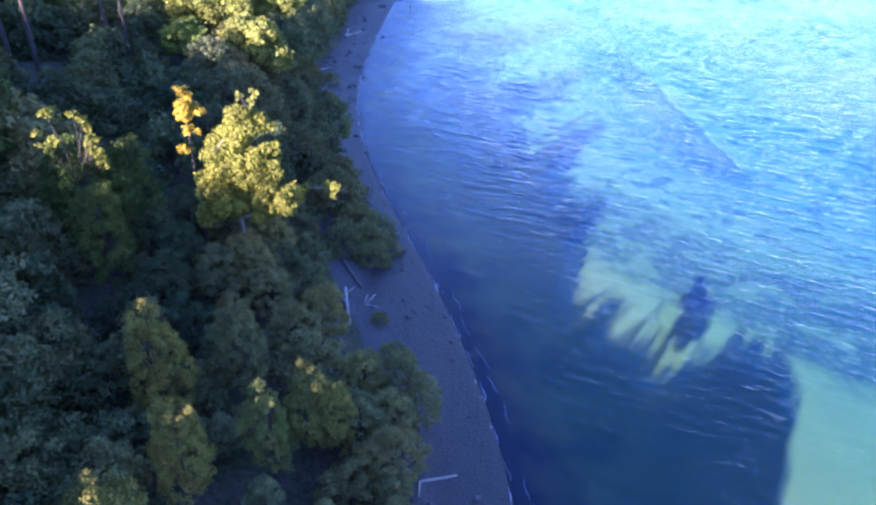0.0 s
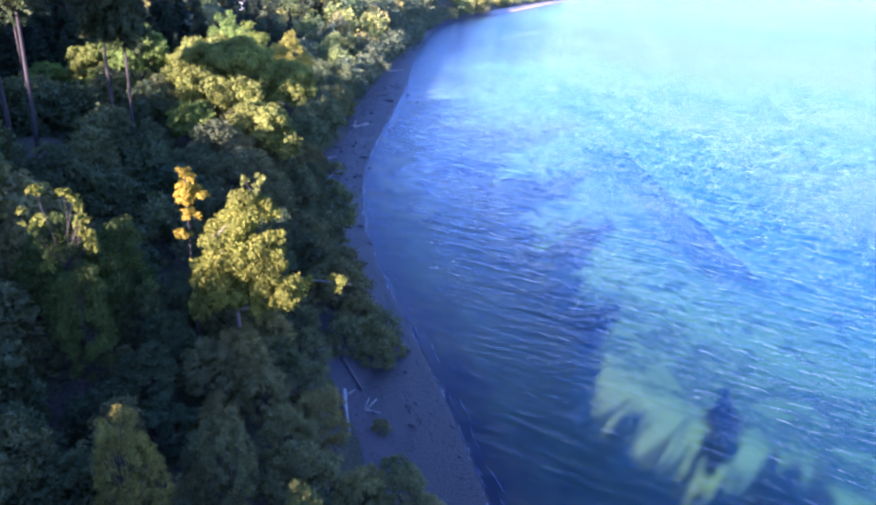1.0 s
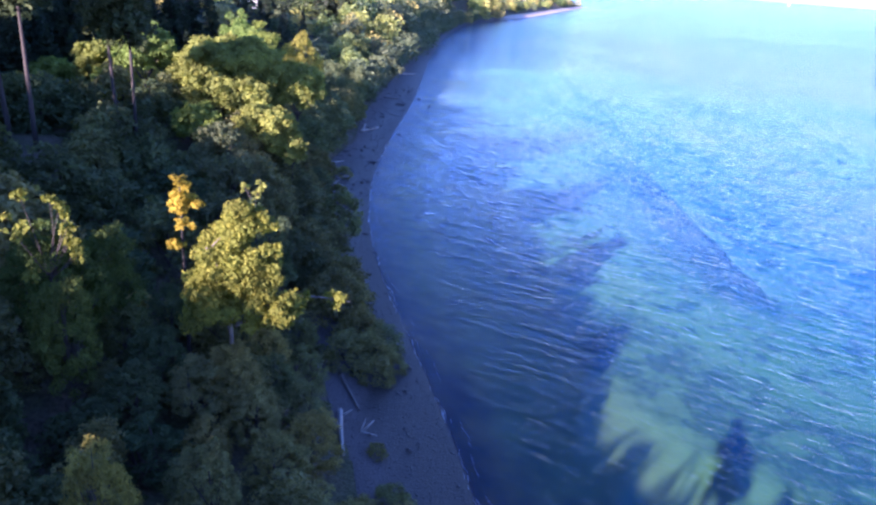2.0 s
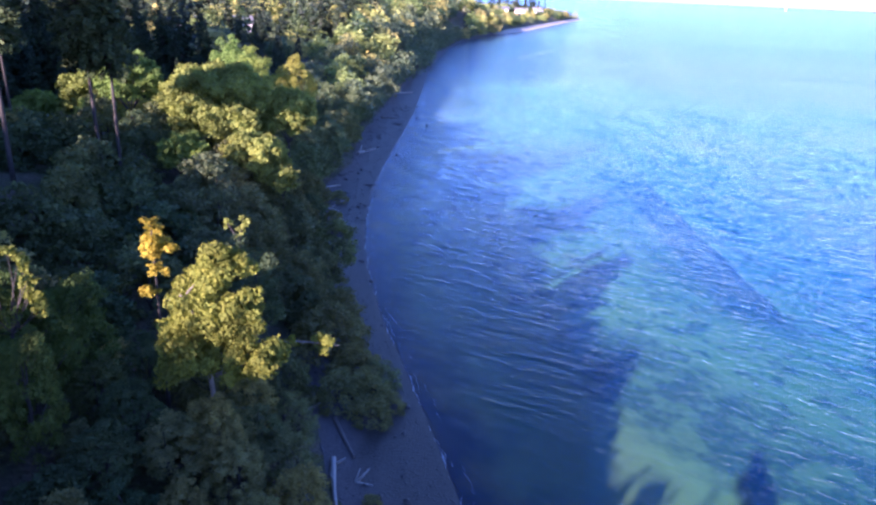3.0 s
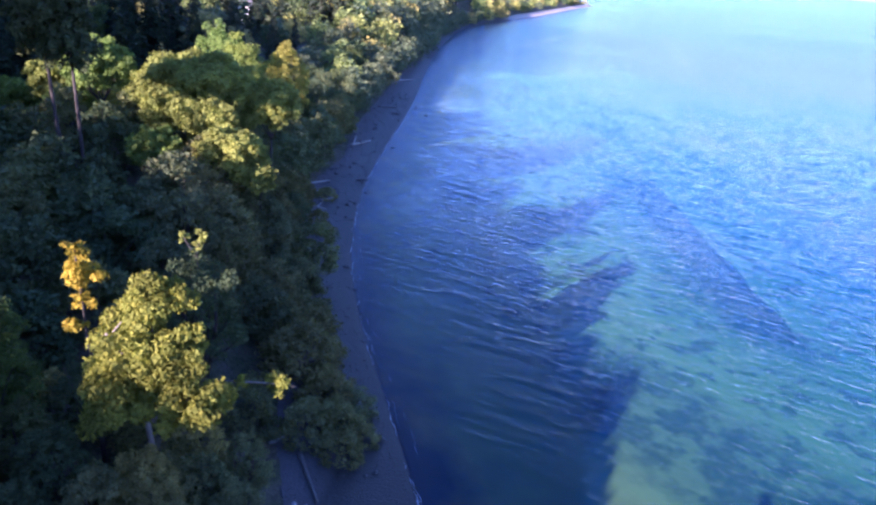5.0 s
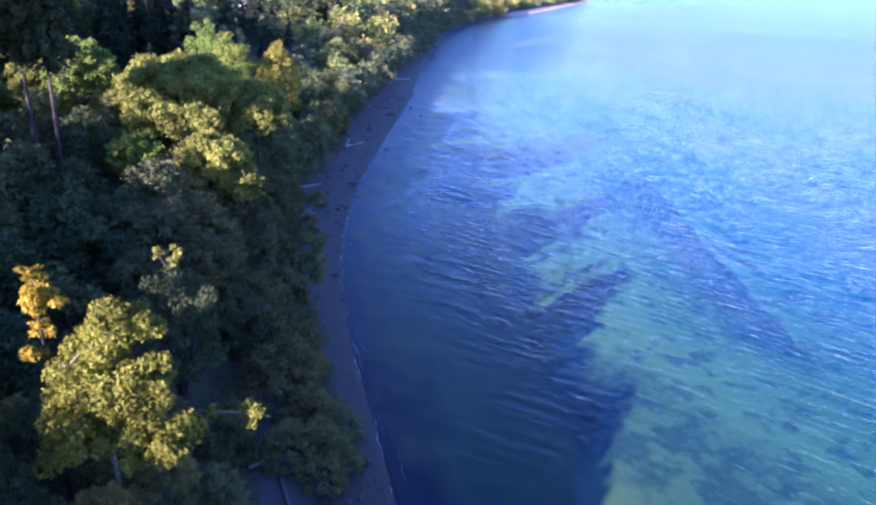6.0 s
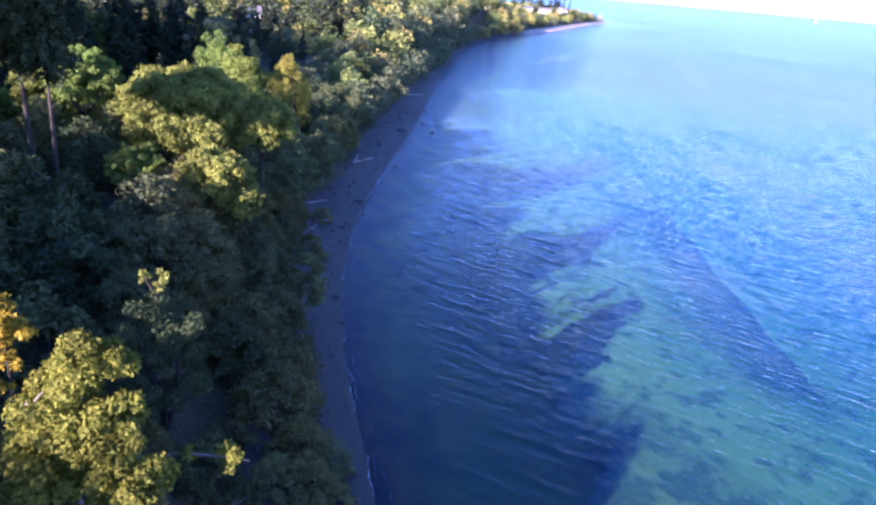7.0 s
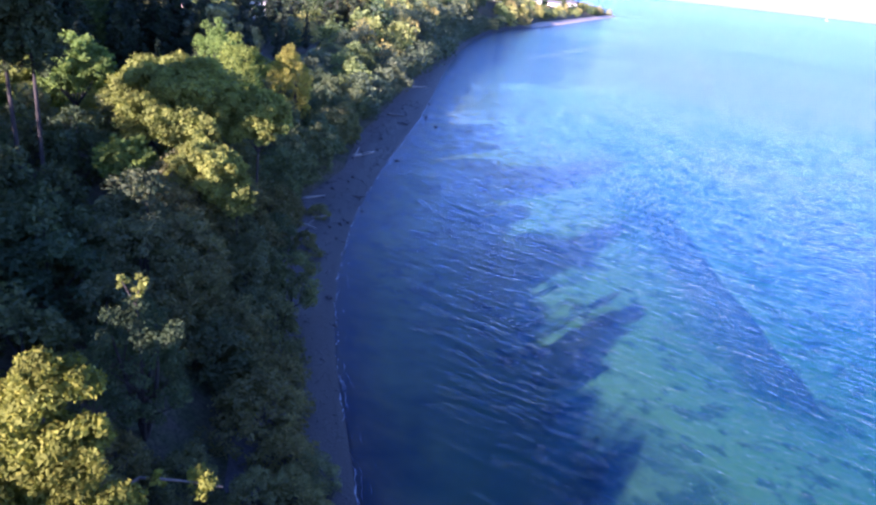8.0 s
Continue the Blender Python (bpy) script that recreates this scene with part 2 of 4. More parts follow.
def beach_width(y):
    return np.interp(y, [-50, 24, 37, 50, 70, 100, 116, 134, 160, 204, 290, 600, 660, 760, 1000], [6, 7, 8.6, 10.5, 8.5, 7, 8, 5.5, 8.5, 9, 6, 5, 12, 11, 8])


def land_height(w, y):
    """Height of the land at w metres inland of the waterline."""
    w, y = np.asarray(w, float), np.asarray(y, float)
    b = beach_width(y)
    low = 1.5 * np.clip(w / b, -0.5, 1)
    top = np.interp(y, [25, 60, 92, 112, 170, 215, 420, 600, 720, 900, 1030, 1060, 1200], [9, 15, 14, 8, 7.5, 11, 17, 17, 11, 10, 4, 2, 16])
    s = np.clip((w - b) / 30.0, 0, 1)
    rise = (top - 1.5) * (1 - (1 - s) ** 1.4)
    far = np.clip(w - b - 30, 0, 400) * 0.02
    rough = 0.6 * np.sin(0.31 * w + 0.13 * y) * np.sin(0.17 * y - 0.11 * w) * np.clip((w - b) / 6, 0, 1)
    return low + rise + far + rough


def sea_depth(d):
    return np.interp(d, [-3, 0, 6, 20, 45, 90, 200, 5000], [-0.4, 0.0, 1.0, 2.1, 3.3, 6.5, 11.0, 14.0])


def sheet(name, ys, us, height, mat, label, category, attribute=None):
    """A ground sheet in rows along the shore: us are metres seaward of the waterline."""
    Y, U = np.meshgrid(ys, us, indexing="ij")
    X = shore(Y) + U
    Z = height(U, Y)
    n, k = Y.shape
    idx = np.arange(n * k).reshape(n, k)
    faces = np.stack([idx[:-1, :-1], idx[:-1, 1:], idx[1:, 1:], idx[1:, :-1]], -1).reshape(-1, 4)
    me = mesh_of(name, np.stack([X, Y, Z], -1).reshape(-1, 3), faces, mat, True)
    if attribute is not None:
        a = me.attributes.new("depth", "FLOAT", "POINT")
        a.data.foreach_set("value", attribute(U, Y).ravel().astype(np.float32))
    return tagged(new(name, me), label, category, kind="structure")


ROWS_Y = np.r_[np.arange(-300, -20, 20), np.arange(-20, 260, 2.0), np.arange(260, 1200, 10.0), np.arange(1200, 4900, 200.0)]
sheet("ground", ROWS_Y, -np.r_[np.arange(5, 60, 1.5), np.arange(60, 420, 30.0), 800, 2500][::-1],
      lambda u, y: land_height(-u, y), GROUND, "steep bluff of dark leaf litter and low growth", "ground")
sheet("beach", ROWS_Y, np.r_[np.arange(-14.5, 0.6, 0.5)],
      lambda u, y: np.where(-u > beach_width(y) - 0.3, land_height(-u, y) + 0.06 - 0.5 * np.clip(-u - beach_width(y), 0, 9),
                            np.where(u > 0, -sea_depth(u), land_height(-u, y) + 0.06)), BEACH,
      "narrow shingle beach, grey and wet at the waterline", "beach")
sheet("seabed", ROWS_Y, np.r_[0.0, 0.4, 1.0, np.arange(2, 60, 2.0), np.arange(60, 260, 20.0), 400, 900, 2000, 4800],
      lambda u, y: -sea_depth(u) - 0.05, SEABED, "pale sandy seabed with dark beds of eelgrass", "seabed")
def swell(u, y):
    """Small wind waves that run slantwise along the shore and die out in the lee and at the waterline."""
    rng = np.random.default_rng(9)
    x, z = shore(y) + u, np.zeros_like(u)
    for length in (1.15, 1.3, 1.5, 1.75, 2.0, 2.3, 2.7, 3.1, 3.6):
        turn = radians(WAVE_TURN) + rng.normal(0, 0.38)
        k = 2 * np.pi / length
        phase = k * (x * np.sin(turn) + y * np.cos(turn)) + rng.uniform(0, 6.28) + 0.9 * np.sin(0.05 * x + 0.07 * y + rng.uniform(0, 6))
        z += 0.0105 * length * (1 - 2 * np.abs(np.sin(phase / 2))) * (0.7 + 0.5 * np.sin(0.21 * x + rng.uniform(0, 6)) * np.sin(0.13 * y + rng.uniform(0, 6)))
    patch = 0.75 + 0.35 * np.sin(0.045 * x + 0.06 * y + 1.0) * np.sin(0.08 * x - 0.03 * y)
    lee = (1 - 0.2 * np.clip((y - 120) / 45, 0, 1) * np.clip((50 - u) / 40, 0, 1)) * (1 - 0.85 * np.clip((98 - y) / 48, 0, 1))
    return lee * z * patch * np.clip(u / 12, 0.45, 1) * np.clip((380 - y) / 180, 0, 1) * np.clip((230 - u) / 90, 0, 1)


WAVE_TURN = 24.0
WATER_Y = np.r_[np.arange(-300, 10, 20), np.arange(10, 130, 0.36), np.arange(130, 280, 0.55), np.arange(280, 430, 1.4), np.arange(430, 1200, 10.0), np.arange(1200, 4900, 200.0)]
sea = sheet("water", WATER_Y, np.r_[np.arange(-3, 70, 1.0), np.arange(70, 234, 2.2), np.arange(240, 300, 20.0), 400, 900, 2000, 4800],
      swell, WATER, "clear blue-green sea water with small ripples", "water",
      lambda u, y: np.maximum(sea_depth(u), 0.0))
sea.visible_shadow = False  # clear as a pane: the sun reaches the seabed


# a glowing strip added in place of lit haze along the horizon
def backdrop():
    a = np.linspace(radians(-50), radians(75), 40)
    lo = np.stack([4700 * np.sin(a), 4700 * np.cos(a), np.full_like(a, -5)], -1)
    hi = lo + np.array([0, 0, 62.0])
    i = np.arange(39)
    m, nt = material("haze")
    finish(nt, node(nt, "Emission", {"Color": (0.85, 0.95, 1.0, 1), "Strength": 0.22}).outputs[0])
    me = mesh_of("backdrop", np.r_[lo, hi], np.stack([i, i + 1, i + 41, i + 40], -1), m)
    return tagged(new("backdrop", me), "pale glowing strip standing in for haze over the far water", "haze", kind="structure")


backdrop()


# ---- trees ----
def leaf_quads(rng, pos, out, size, long=0.6, wide=0.36, droop=0.3, loose=0.8):
    """Small pointed leaf sprays at pos, facing roughly along out."""
    n = len(pos)
    nrm = out + rng.normal(0, loose, (n, 3)) + np.array([0, 0, 0.2])
    nrm /= np.linalg.norm(nrm, axis=1)[:, None]
    t = np.cross(nrm, rng.normal(0, 1, (n, 3)))
    t /= np.linalg.norm(t, axis=1)[:, None] + 1e-9
    b = np.cross(nrm, t)
    s = (size * rng.uniform(0.6, 1.35, n))[:, None]
    v = np.stack([pos - t * s * long + b * s * wide, pos - t * s * long - b * s * wide + nrm * s * droop * 0.4, pos + t * s * long - nrm * s * droop * 0.3], 1).reshape(-1, 3)
    return v, np.arange(3 * n).reshape(n, 3)


def tube(path, radii, sides=7):
    """A tapered round limb along a path."""
    path, radii = np.asarray(path, float), np.asarray(radii, float)
    d = np.gradient(path, axis=0)
    d /= np.linalg.norm(d, axis=1)[:, None] + 1e-9
    ref = np.where(np.abs(d[:, 2:3]) > 0.9, [[1.0, 0, 0]], [[0, 0, 1.0]])
    u = np.cross(d, ref)
    u /= np.linalg.norm(u, axis=1)[:, None] + 1e-9
    w = np.cross(d, u)
    a = np.linspace(0, 2 * np.pi, sides, endpoint=False)
    ring = path[:, None] + radii[:, None, None] * (np.cos(a)[None, :, None] * u[:, None] + np.sin(a)[None, :, None] * w[:, None])
    n = len(path)
    idx = np.arange(n * sides).reshape(n, sides)
    nx = np.roll(idx, -1, 1)
    f = np.stack([idx[:-1], nx[:-1], nx[1:], idx[1:]], -1).reshape(-1, 4).tolist()
    f += [idx[0][::-1].tolist(), idx[-1].tolist()]
    return ring.reshape(-1, 3), f


def joined(pieces):
    v, f, o = [], [], 0
    for pv, pf in pieces:
        v.append(pv)
        f += (np.asarray(pf) + o).tolist() if not isinstance(pf, list) else [[i + o for i in q] for q in pf]
        o += len(pv)
    return np.concatenate(v), f


def limb(a, b, r0, r1, rng, bend=0.12, n=5):
    s = np.linspace(0, 1, n)[:, None]
    a, b = np.asarray(a, float), np.asarray(b, float)
    k = rng.normal(0, bend, 3) * np.linalg.norm(b - a)
    return tube(a + (b - a) * s + k * (s * (1 - s)) * 2, r0 + (r1 - r0) * s[:, 0], 5)


def broadleaf(seed, h, r, leaves, size, clumps=26, low=0.25, mat=BARK, name="broadleaf_tree", trunks=1, lean_limbs=9):
    """A rounded tree of many leafy clumps, h high and r wide, at the origin."""
    rng = np.random.default_rng(seed)
    tree = thing(name, "", "tree")
    cz, hz = h * (1 + low) / 2, h * (1 - low) / 2
    cen, rad = [], []
    lobes = rng.normal(0, 1, (9, 3)) + np.array([0, 0, 0.3])
    lobes /= np.linalg.norm(lobes, axis=1)[:, None]
    for i in range(clumps):
        up = 1 - 1.75 * (i + 0.5) / clumps + rng.normal(0, 0.05)
        a = 2.39996 * i + rng.normal(0, 0.25)
        up = max(-1.0, min(1.0, up))
        d = np.array([math.cos(a) * math.sqrt(1 - up * up), math.sin(a) * math.sqrt(1 - up * up), up])
        q = rng.uniform(0.7, 1.0) * (0.7 + 0.34 * float(np.clip((np.max(lobes @ d) - 0.62) / 0.33, 0, 1)))
        z = d[2] * q
        wide = 1.0 if z < 0 else 1 - 0.25 * z
        cen.append([d[0] * q * r * wide, d[1] * q * r * wide, cz + z * hz])
        rad.append(rng.uniform(0.6, 1.25) * 2.0 / math.sqrt(clumps) * r * np.array([1, 1, rng.uniform(0.6, 0.95)]))
    cen, rad = np.array(cen), np.array(rad)
    which = rng.choice(clumps, leaves, p=(rad[:, 0] ** 2) / (rad[:, 0] ** 2).sum())
    d = rng.normal(0, 1, (leaves, 3)) + np.array([0, 0, 0.35])
    d /= np.linalg.norm(d, axis=1)[:, None]
    p = cen[which] + d * rad[which] * rng.uniform(0.55, 1.12, leaves)[:, None]
    v, f = leaf_quads(rng, p, d, size)
    crown = mesh_of("crown", v, f, LEAF)
    bits = []
    for k in range(trunks):
        lean = rng.normal(0, 0.06 * h, 2) * (1 if trunks == 1 else 2)
        top = np.array([lean[0], lean[1], h * 0.8])
        s = np.linspace(0, 1, 8)[:, None]
        base = np.array([rng.normal(0, 0.3) * (trunks > 1), rng.normal(0, 0.3) * (trunks > 1), -0.8])
        path = base + (top - base) * s + np.sin(s * 3) * rng.normal(0, 0.02 * h, 3)
        bits.append(tube(path, h * (0.022 - 0.017 * s[:, 0]), 8))
        for i in rng.choice(clumps, min(lean_limbs, clumps), replace=False):
            q = min(0.85, max(0.25, (cen[i][2] / h) - 0.22))
            start = base + (top - base) * q
            bits.append(limb(start, cen[i], h * 0.008, h * 0.002, rng))
    part("trunk", mesh_of("trunk", *joined(bits), mat, True), tree)
    part("crown", crown, tree)
    return tree


def fir(seed, h, r, bare, leaves, size, name="fir_tree", sparse=False):
    """A tall conifer with a bare lower trunk and drooping sprays of needles."""
    rng = np.random.default_rng(seed)
    tree = thing(name, "", "tree")
    levels = 8 if sparse else int(26 + 14 * (size < 0.6))
    pos, out, bits = [], [], []
    s = np.linspace(0, 1, 9)
    bits.append(tube(np.stack([0.15 * np.sin(s * 4), 0.1 * np.cos(s * 5), -0.8 + s * (h + 0.6)], -1), h * (0.0095 - 0.0088 * s), 8))
    arms = []
    for i in range(levels):
        f = i / (levels - 1)
        z = h * (bare + (1 - bare) * f)
        n = 6 if f < 0.85 else 4
        for k in range(n):
            a = rng.uniform(0, 2 * np.pi)
            ln = r * (1 - f) ** 0.75 * rng.uniform(0.55, 1.15) * (0.55 + 0.45 * min(1, f * 5)) + 0.25
            arms.append((z + rng.normal(0, 0.38), a, ln))
    share = np.array([a[2] ** 1.3 for a in arms])
    share = np.maximum(3, share / share.sum() * leaves).astype(int)
    for (z, a, ln), n in zip(arms, share):
        q = rng.uniform(0.12, 1.0, n) ** 0.7
        side = rng.normal(0, 0.17, n) * ln * (1.15 - q)
        c, sn = np.cos(a), np.sin(a)
        x = q * ln * c - side * sn
        y = q * ln * sn + side * c
        zz = z - 0.28 * ln * q ** 1.6 + rng.normal(0, 0.07, n) * ln - rng.uniform(0, 0.2, n)
        pos.append(np.stack([x, y, zz], -1))
        out.append(np.tile([0.5 * c, 0.5 * sn, 0.8], (n, 1)))
        if ln > 1.2 and size < 1.0:
            bits.append(tube([(0, 0, z), (0.5 * ln * c, 0.5 * ln * sn, z - 0.08 * ln), (0.9 * ln * c, 0.9 * ln * sn, z - 0.25 * ln)], [0.07, 0.045, 0.015], 4))
    v, f = leaf_quads(rng, np.concatenate(pos), np.concatenate(out), size, 0.75, 0.28, -0.3)
    part("trunk", mesh_of("trunk", *joined(bits), BARK, True), tree)
    part("crown", mesh_of("crown", v, f, NEEDLE), tree)
    return tree


# ---- where the low sun's shade ends ----
# the skyline of the woods as the sun sees it: across its way, and height carried down the slope of its rays
SHADE_C = [-200, -154, -140, -112, -97, -88, -80, -72.5, -68.5, -59.5, -53.2, -52.4, -48.2, -47.6, -46.4, -43, -41.4, -40.2, -39.2, -36, -31.1, -29.6, -26.7, -25.5, -24.5, -23.5, -22.4, -20.4, -19.7, -19, -15.7, -13.8,
           -11.8, -10.7, -9, -7.8, -7.4, -6.6, -6.2, -5, -3.8, -3.2, -2.8, -1.4, 0.2, 0.6, 1.4, 3, 4.3, 5.2, 5.6, 7, 40]
SHADE_E = [75, 57.5, 51.6, 38, 32, 31, 30, 28, 27.5, 25.4, 25.3, 33, 33, 24.6, 23, 21.5, 20.7, 20, 19.6, 19.4, 18.8, 18.1, 17.4, 17.2, 15.9, 17, 17.7, 16.6, 15.4, 13.6, 12.8, 12,
           12, 11.3, 10.7, 11, 12.2, 12.2, 10.4, 9.7, 9.1, 10.2, 11.2, 11.4, 10.8, 11.2, 12.1, 12.4, 10.8, 9.6, 7, 2, 2]
SUN_X, SUN_Y = math.sin(radians(SUN_AZ - 180)), math.cos(radians(SUN_AZ - 180))  # the way the shadows run


def across(x, y):
    return SUN_Y * x - SUN_X * y


def along(x, y):
    return SUN_X * x + SUN_Y * y


def shade_height(x, y):
    """How high the woods may reach at a place for their shadow to end where it does on the seabed."""
    return float(np.interp(across(x, y), SHADE_C, SHADE_E)) - along(x, y) * math.tan(radians(SUN_EL))


def fitting_height(x, y, radius):
    """The height of a round crown of this radius, on the ground here, whose shadow stays within the shade."""
    best, g = 99.0, ground_at(x, y)
    for q in (-0.85, -0.6, -0.3, 0.0, 0.3, 0.6, 0.85):
        top = 0.72 + 0.28 * math.sqrt(1 - q * q)
        best = min(best, (shade_height(x + SUN_Y * q * radius, y - SUN_X * q * radius) - g) / top)
    return best


def ground_at(x, y):
    return float(land_height(shore(y) - x, y))


NEAR_BROAD = [broadleaf(11 + i, 12, 4.0, 13000, 0.2, 150, 0.06, trunks=1 + i % 2) for i in range(5)]
HALF_BROAD = [broadleaf(21 + i, 12, 4.0, 7600, 0.265, 110, 0.06, lean_limbs=6) for i in range(4)]
MID_BROAD = [broadleaf(31 + i, 12, 4.0, 4600, 0.37, 64, 0.06, lean_limbs=6) for i in range(4)]
FAR_BROAD = [broadleaf(51 + i, 12, 4.2, 1500, 0.6, 34, 0.08, lean_limbs=3) for i in range(3)]
FADED_BROAD = [broadleaf(57 + i, 12, 4.4, 580, 0.88, 22, 0.08, lean_limbs=0) for i in range(3)]
NEAR_FIR = [fir(71 + i, 24, 3.3, 0.5, 10000, 0.36) for i in range(3)]
MID_FIR = [fir(81 + i, 24, 3.6, 0.22, 2600, 0.68) for i in range(3)]
FAR_FIR = [fir(91 + i, 24, 3.8, 0.12, 900, 1.2) for i in range(2)]
FADED_FIR = [fir(95 + i, 24, 4.0, 0.1, 260, 1.8, sparse=True) for i in range(2)]
BROADS = NEAR_BROAD + HALF_BROAD + MID_BROAD + FAR_BROAD + FADED_BROAD
SOURCES = BROADS + NEAR_FIR + MID_FIR + FAR_FIR + FADED_FIR

# palettes hold sun and shade too: yellows for lit trees, dull greens for shaded
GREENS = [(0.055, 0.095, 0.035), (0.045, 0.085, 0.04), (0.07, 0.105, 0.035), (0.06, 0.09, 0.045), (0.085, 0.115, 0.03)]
SUNLIT_YELLOWS = [(0.25, 0.26, 0.06), (0.22, 0.25, 0.06), (0.26, 0.26, 0.06), (0.17, 0.22, 0.05)]
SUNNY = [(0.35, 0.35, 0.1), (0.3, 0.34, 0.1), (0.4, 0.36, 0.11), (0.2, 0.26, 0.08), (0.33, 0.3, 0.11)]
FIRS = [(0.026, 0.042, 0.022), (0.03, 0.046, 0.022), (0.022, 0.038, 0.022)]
GULLY_SHADE = [(0.07, 0.1, 0.05), (0.09, 0.12, 0.055), (0.065, 0.095, 0.05), (0.105, 0.13, 0.06)]
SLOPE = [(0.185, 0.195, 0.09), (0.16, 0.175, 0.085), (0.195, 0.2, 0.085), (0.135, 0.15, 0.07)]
SHADE_GREENS = [(0.115, 0.13, 0.065), (0.135, 0.145, 0.07), (0.1, 0.12, 0.06)]
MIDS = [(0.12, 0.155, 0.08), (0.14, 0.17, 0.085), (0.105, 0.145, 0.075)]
planted = []


def stand(source, x, y, h, wide, turn=None):
    """Where a tree of this height stands; a wide low one keeps a round crown, its lower boughs sunk in the growth below."""
    full = 12 if source in BROADS else 24
    s = h / full
    tall = max(s, 0.85 * s * wide) if source in BROADS else s
    turn = random.uniform(0, 360) if turn is None else turn
    planted.append((x, y, 3.2 * s * wide))
    return pose(x, y, ground_at(x, y) - full * (tall - s), 0, 0, turn) @ Matrix.Diagonal((s * wide, s * wide, tall, 1))


def plant(source, x, y, h, wide, colour, label, group, turn=None):
    """One tree of its own, copied from a model, h metres high with its crown widened by wide."""
    ob = copy_thing(source, stand(source, x, y, h, wide, turn))
    tagged(ob, label, "tree", group)
    for c in ob.children:
        c.color = (*colour, 1)
    return ob


def wood_leaf(name):
    """The leaves of many trees in one mesh: each tree's tint comes from a stored value."""
    m, nt = material(name)
    geo = node(nt, "NewGeometry")
    tint = node(nt, "Attribute", attribute_name="tint").outputs["Vector"]
    leaf = ramp(nt, geo.outputs["Random Per Island"], [(0.0, (0.65, 0.7, 0.6)), (1.0, (1.35, 1.3, 1.1))])
    col = mix(nt, 1.0, tint, leaf, "MULTIPLY")
    a = node(nt, "BsdfPrincipled", {"Base Color": col, "Roughness": 0.6})
    b = node(nt, "BsdfTranslucent", {"Color": col})
    finish(nt, node(nt, "MixShader", {0: 0.3, 1: a.outputs[0], 2: b.outputs[0]}).outputs[0])
    return m


WOOD_LEAF = wood_leaf("wood_leaves")


def grove(name, label, spots):
    """Many far trees that nobody could count, as one object: spots are (model, matrix, colour)."""
    vs, fs, mats, tints, o = [], [], [], [], 0
    for model, m, colour in spots:
        for child in model.children:
            me = child.data
            co = np.empty(len(me.vertices) * 3)
            me.vertices.foreach_get("co", co)
            co = co.reshape(-1, 3) @ np.array(m.to_3x3()).T + np.array(m.translation)
            leafy = child.name.startswith("crown")
            for p in me.polygons:
                fs.append([v + o for v in p.vertices])
                mats.append(0 if leafy else 1)
            vs.append(co)
            tints.append(np.tile(colour, (len(co), 1)))
            o += len(co)
    me = mesh_of(name, np.concatenate(vs), fs, WOOD_LEAF)
    me.materials.append(BARK)
    me.polygons.foreach_set("material_index", mats)
    me.attributes.new("tint", "FLOAT_VECTOR", "POINT").data.foreach_set("vector", np.concatenate(tints).ravel().astype(np.float32))
    return tagged(new(name, me), label, "woods", kind="stuff")


def lobed_tree(seed, base, lobes, density, size, bark, colour, label, limbs):
    """A tree whose crown is a few distinct lobes: (x, y, z, radius) in the world; limbs are world paths with end radii."""
    rng = np.random.default_rng(seed)
    tree = tagged(new("broadleaf_tree"), label, "tree", "bluff trees")
    tree.location = base
    base = np.array(base)
    vs, ds = [], []
    for x, y, z, r in lobes:
        k = max(5, int(7 * r))
        for i in range(k):
            d = rng.normal(0, 1, 3) + np.array([0, 0, 0.2])
            d /= np.linalg.norm(d)
            c = np.array([x, y, z]) - base + d * r * rng.uniform(0.3, 0.85) * np.array([1, 1, 0.8])
            rr = r * rng.uniform(0.25, 0.42)
            n = int(density * rr * rr)
            q = rng.normal(0, 1, (n, 3)) + np.array([0, 0, 0.3])
            q /= np.linalg.norm(q, axis=1)[:, None]
            vs.append(c + q * rr * np.array([1, 1, 0.75]) * rng.uniform(0.5, 1.15, n)[:, None])
            ds.append(q)
    v, f = leaf_quads(rng, np.concatenate(vs), np.concatenate(ds), size)
    part("trunk", mesh_of("trunk", *joined([limb(np.array(p) - base, np.array(q) - base, r0, r1, rng, 0.06, 8) for p, q, r0, r1 in limbs]), bark, True), tree)
    part("crown", mesh_of("crown", v, f, LEAF), tree)
    for c in tree.children:
        c.color = (*colour, 1)
    planted.append((base[0], base[1], 4.0))
    return tree


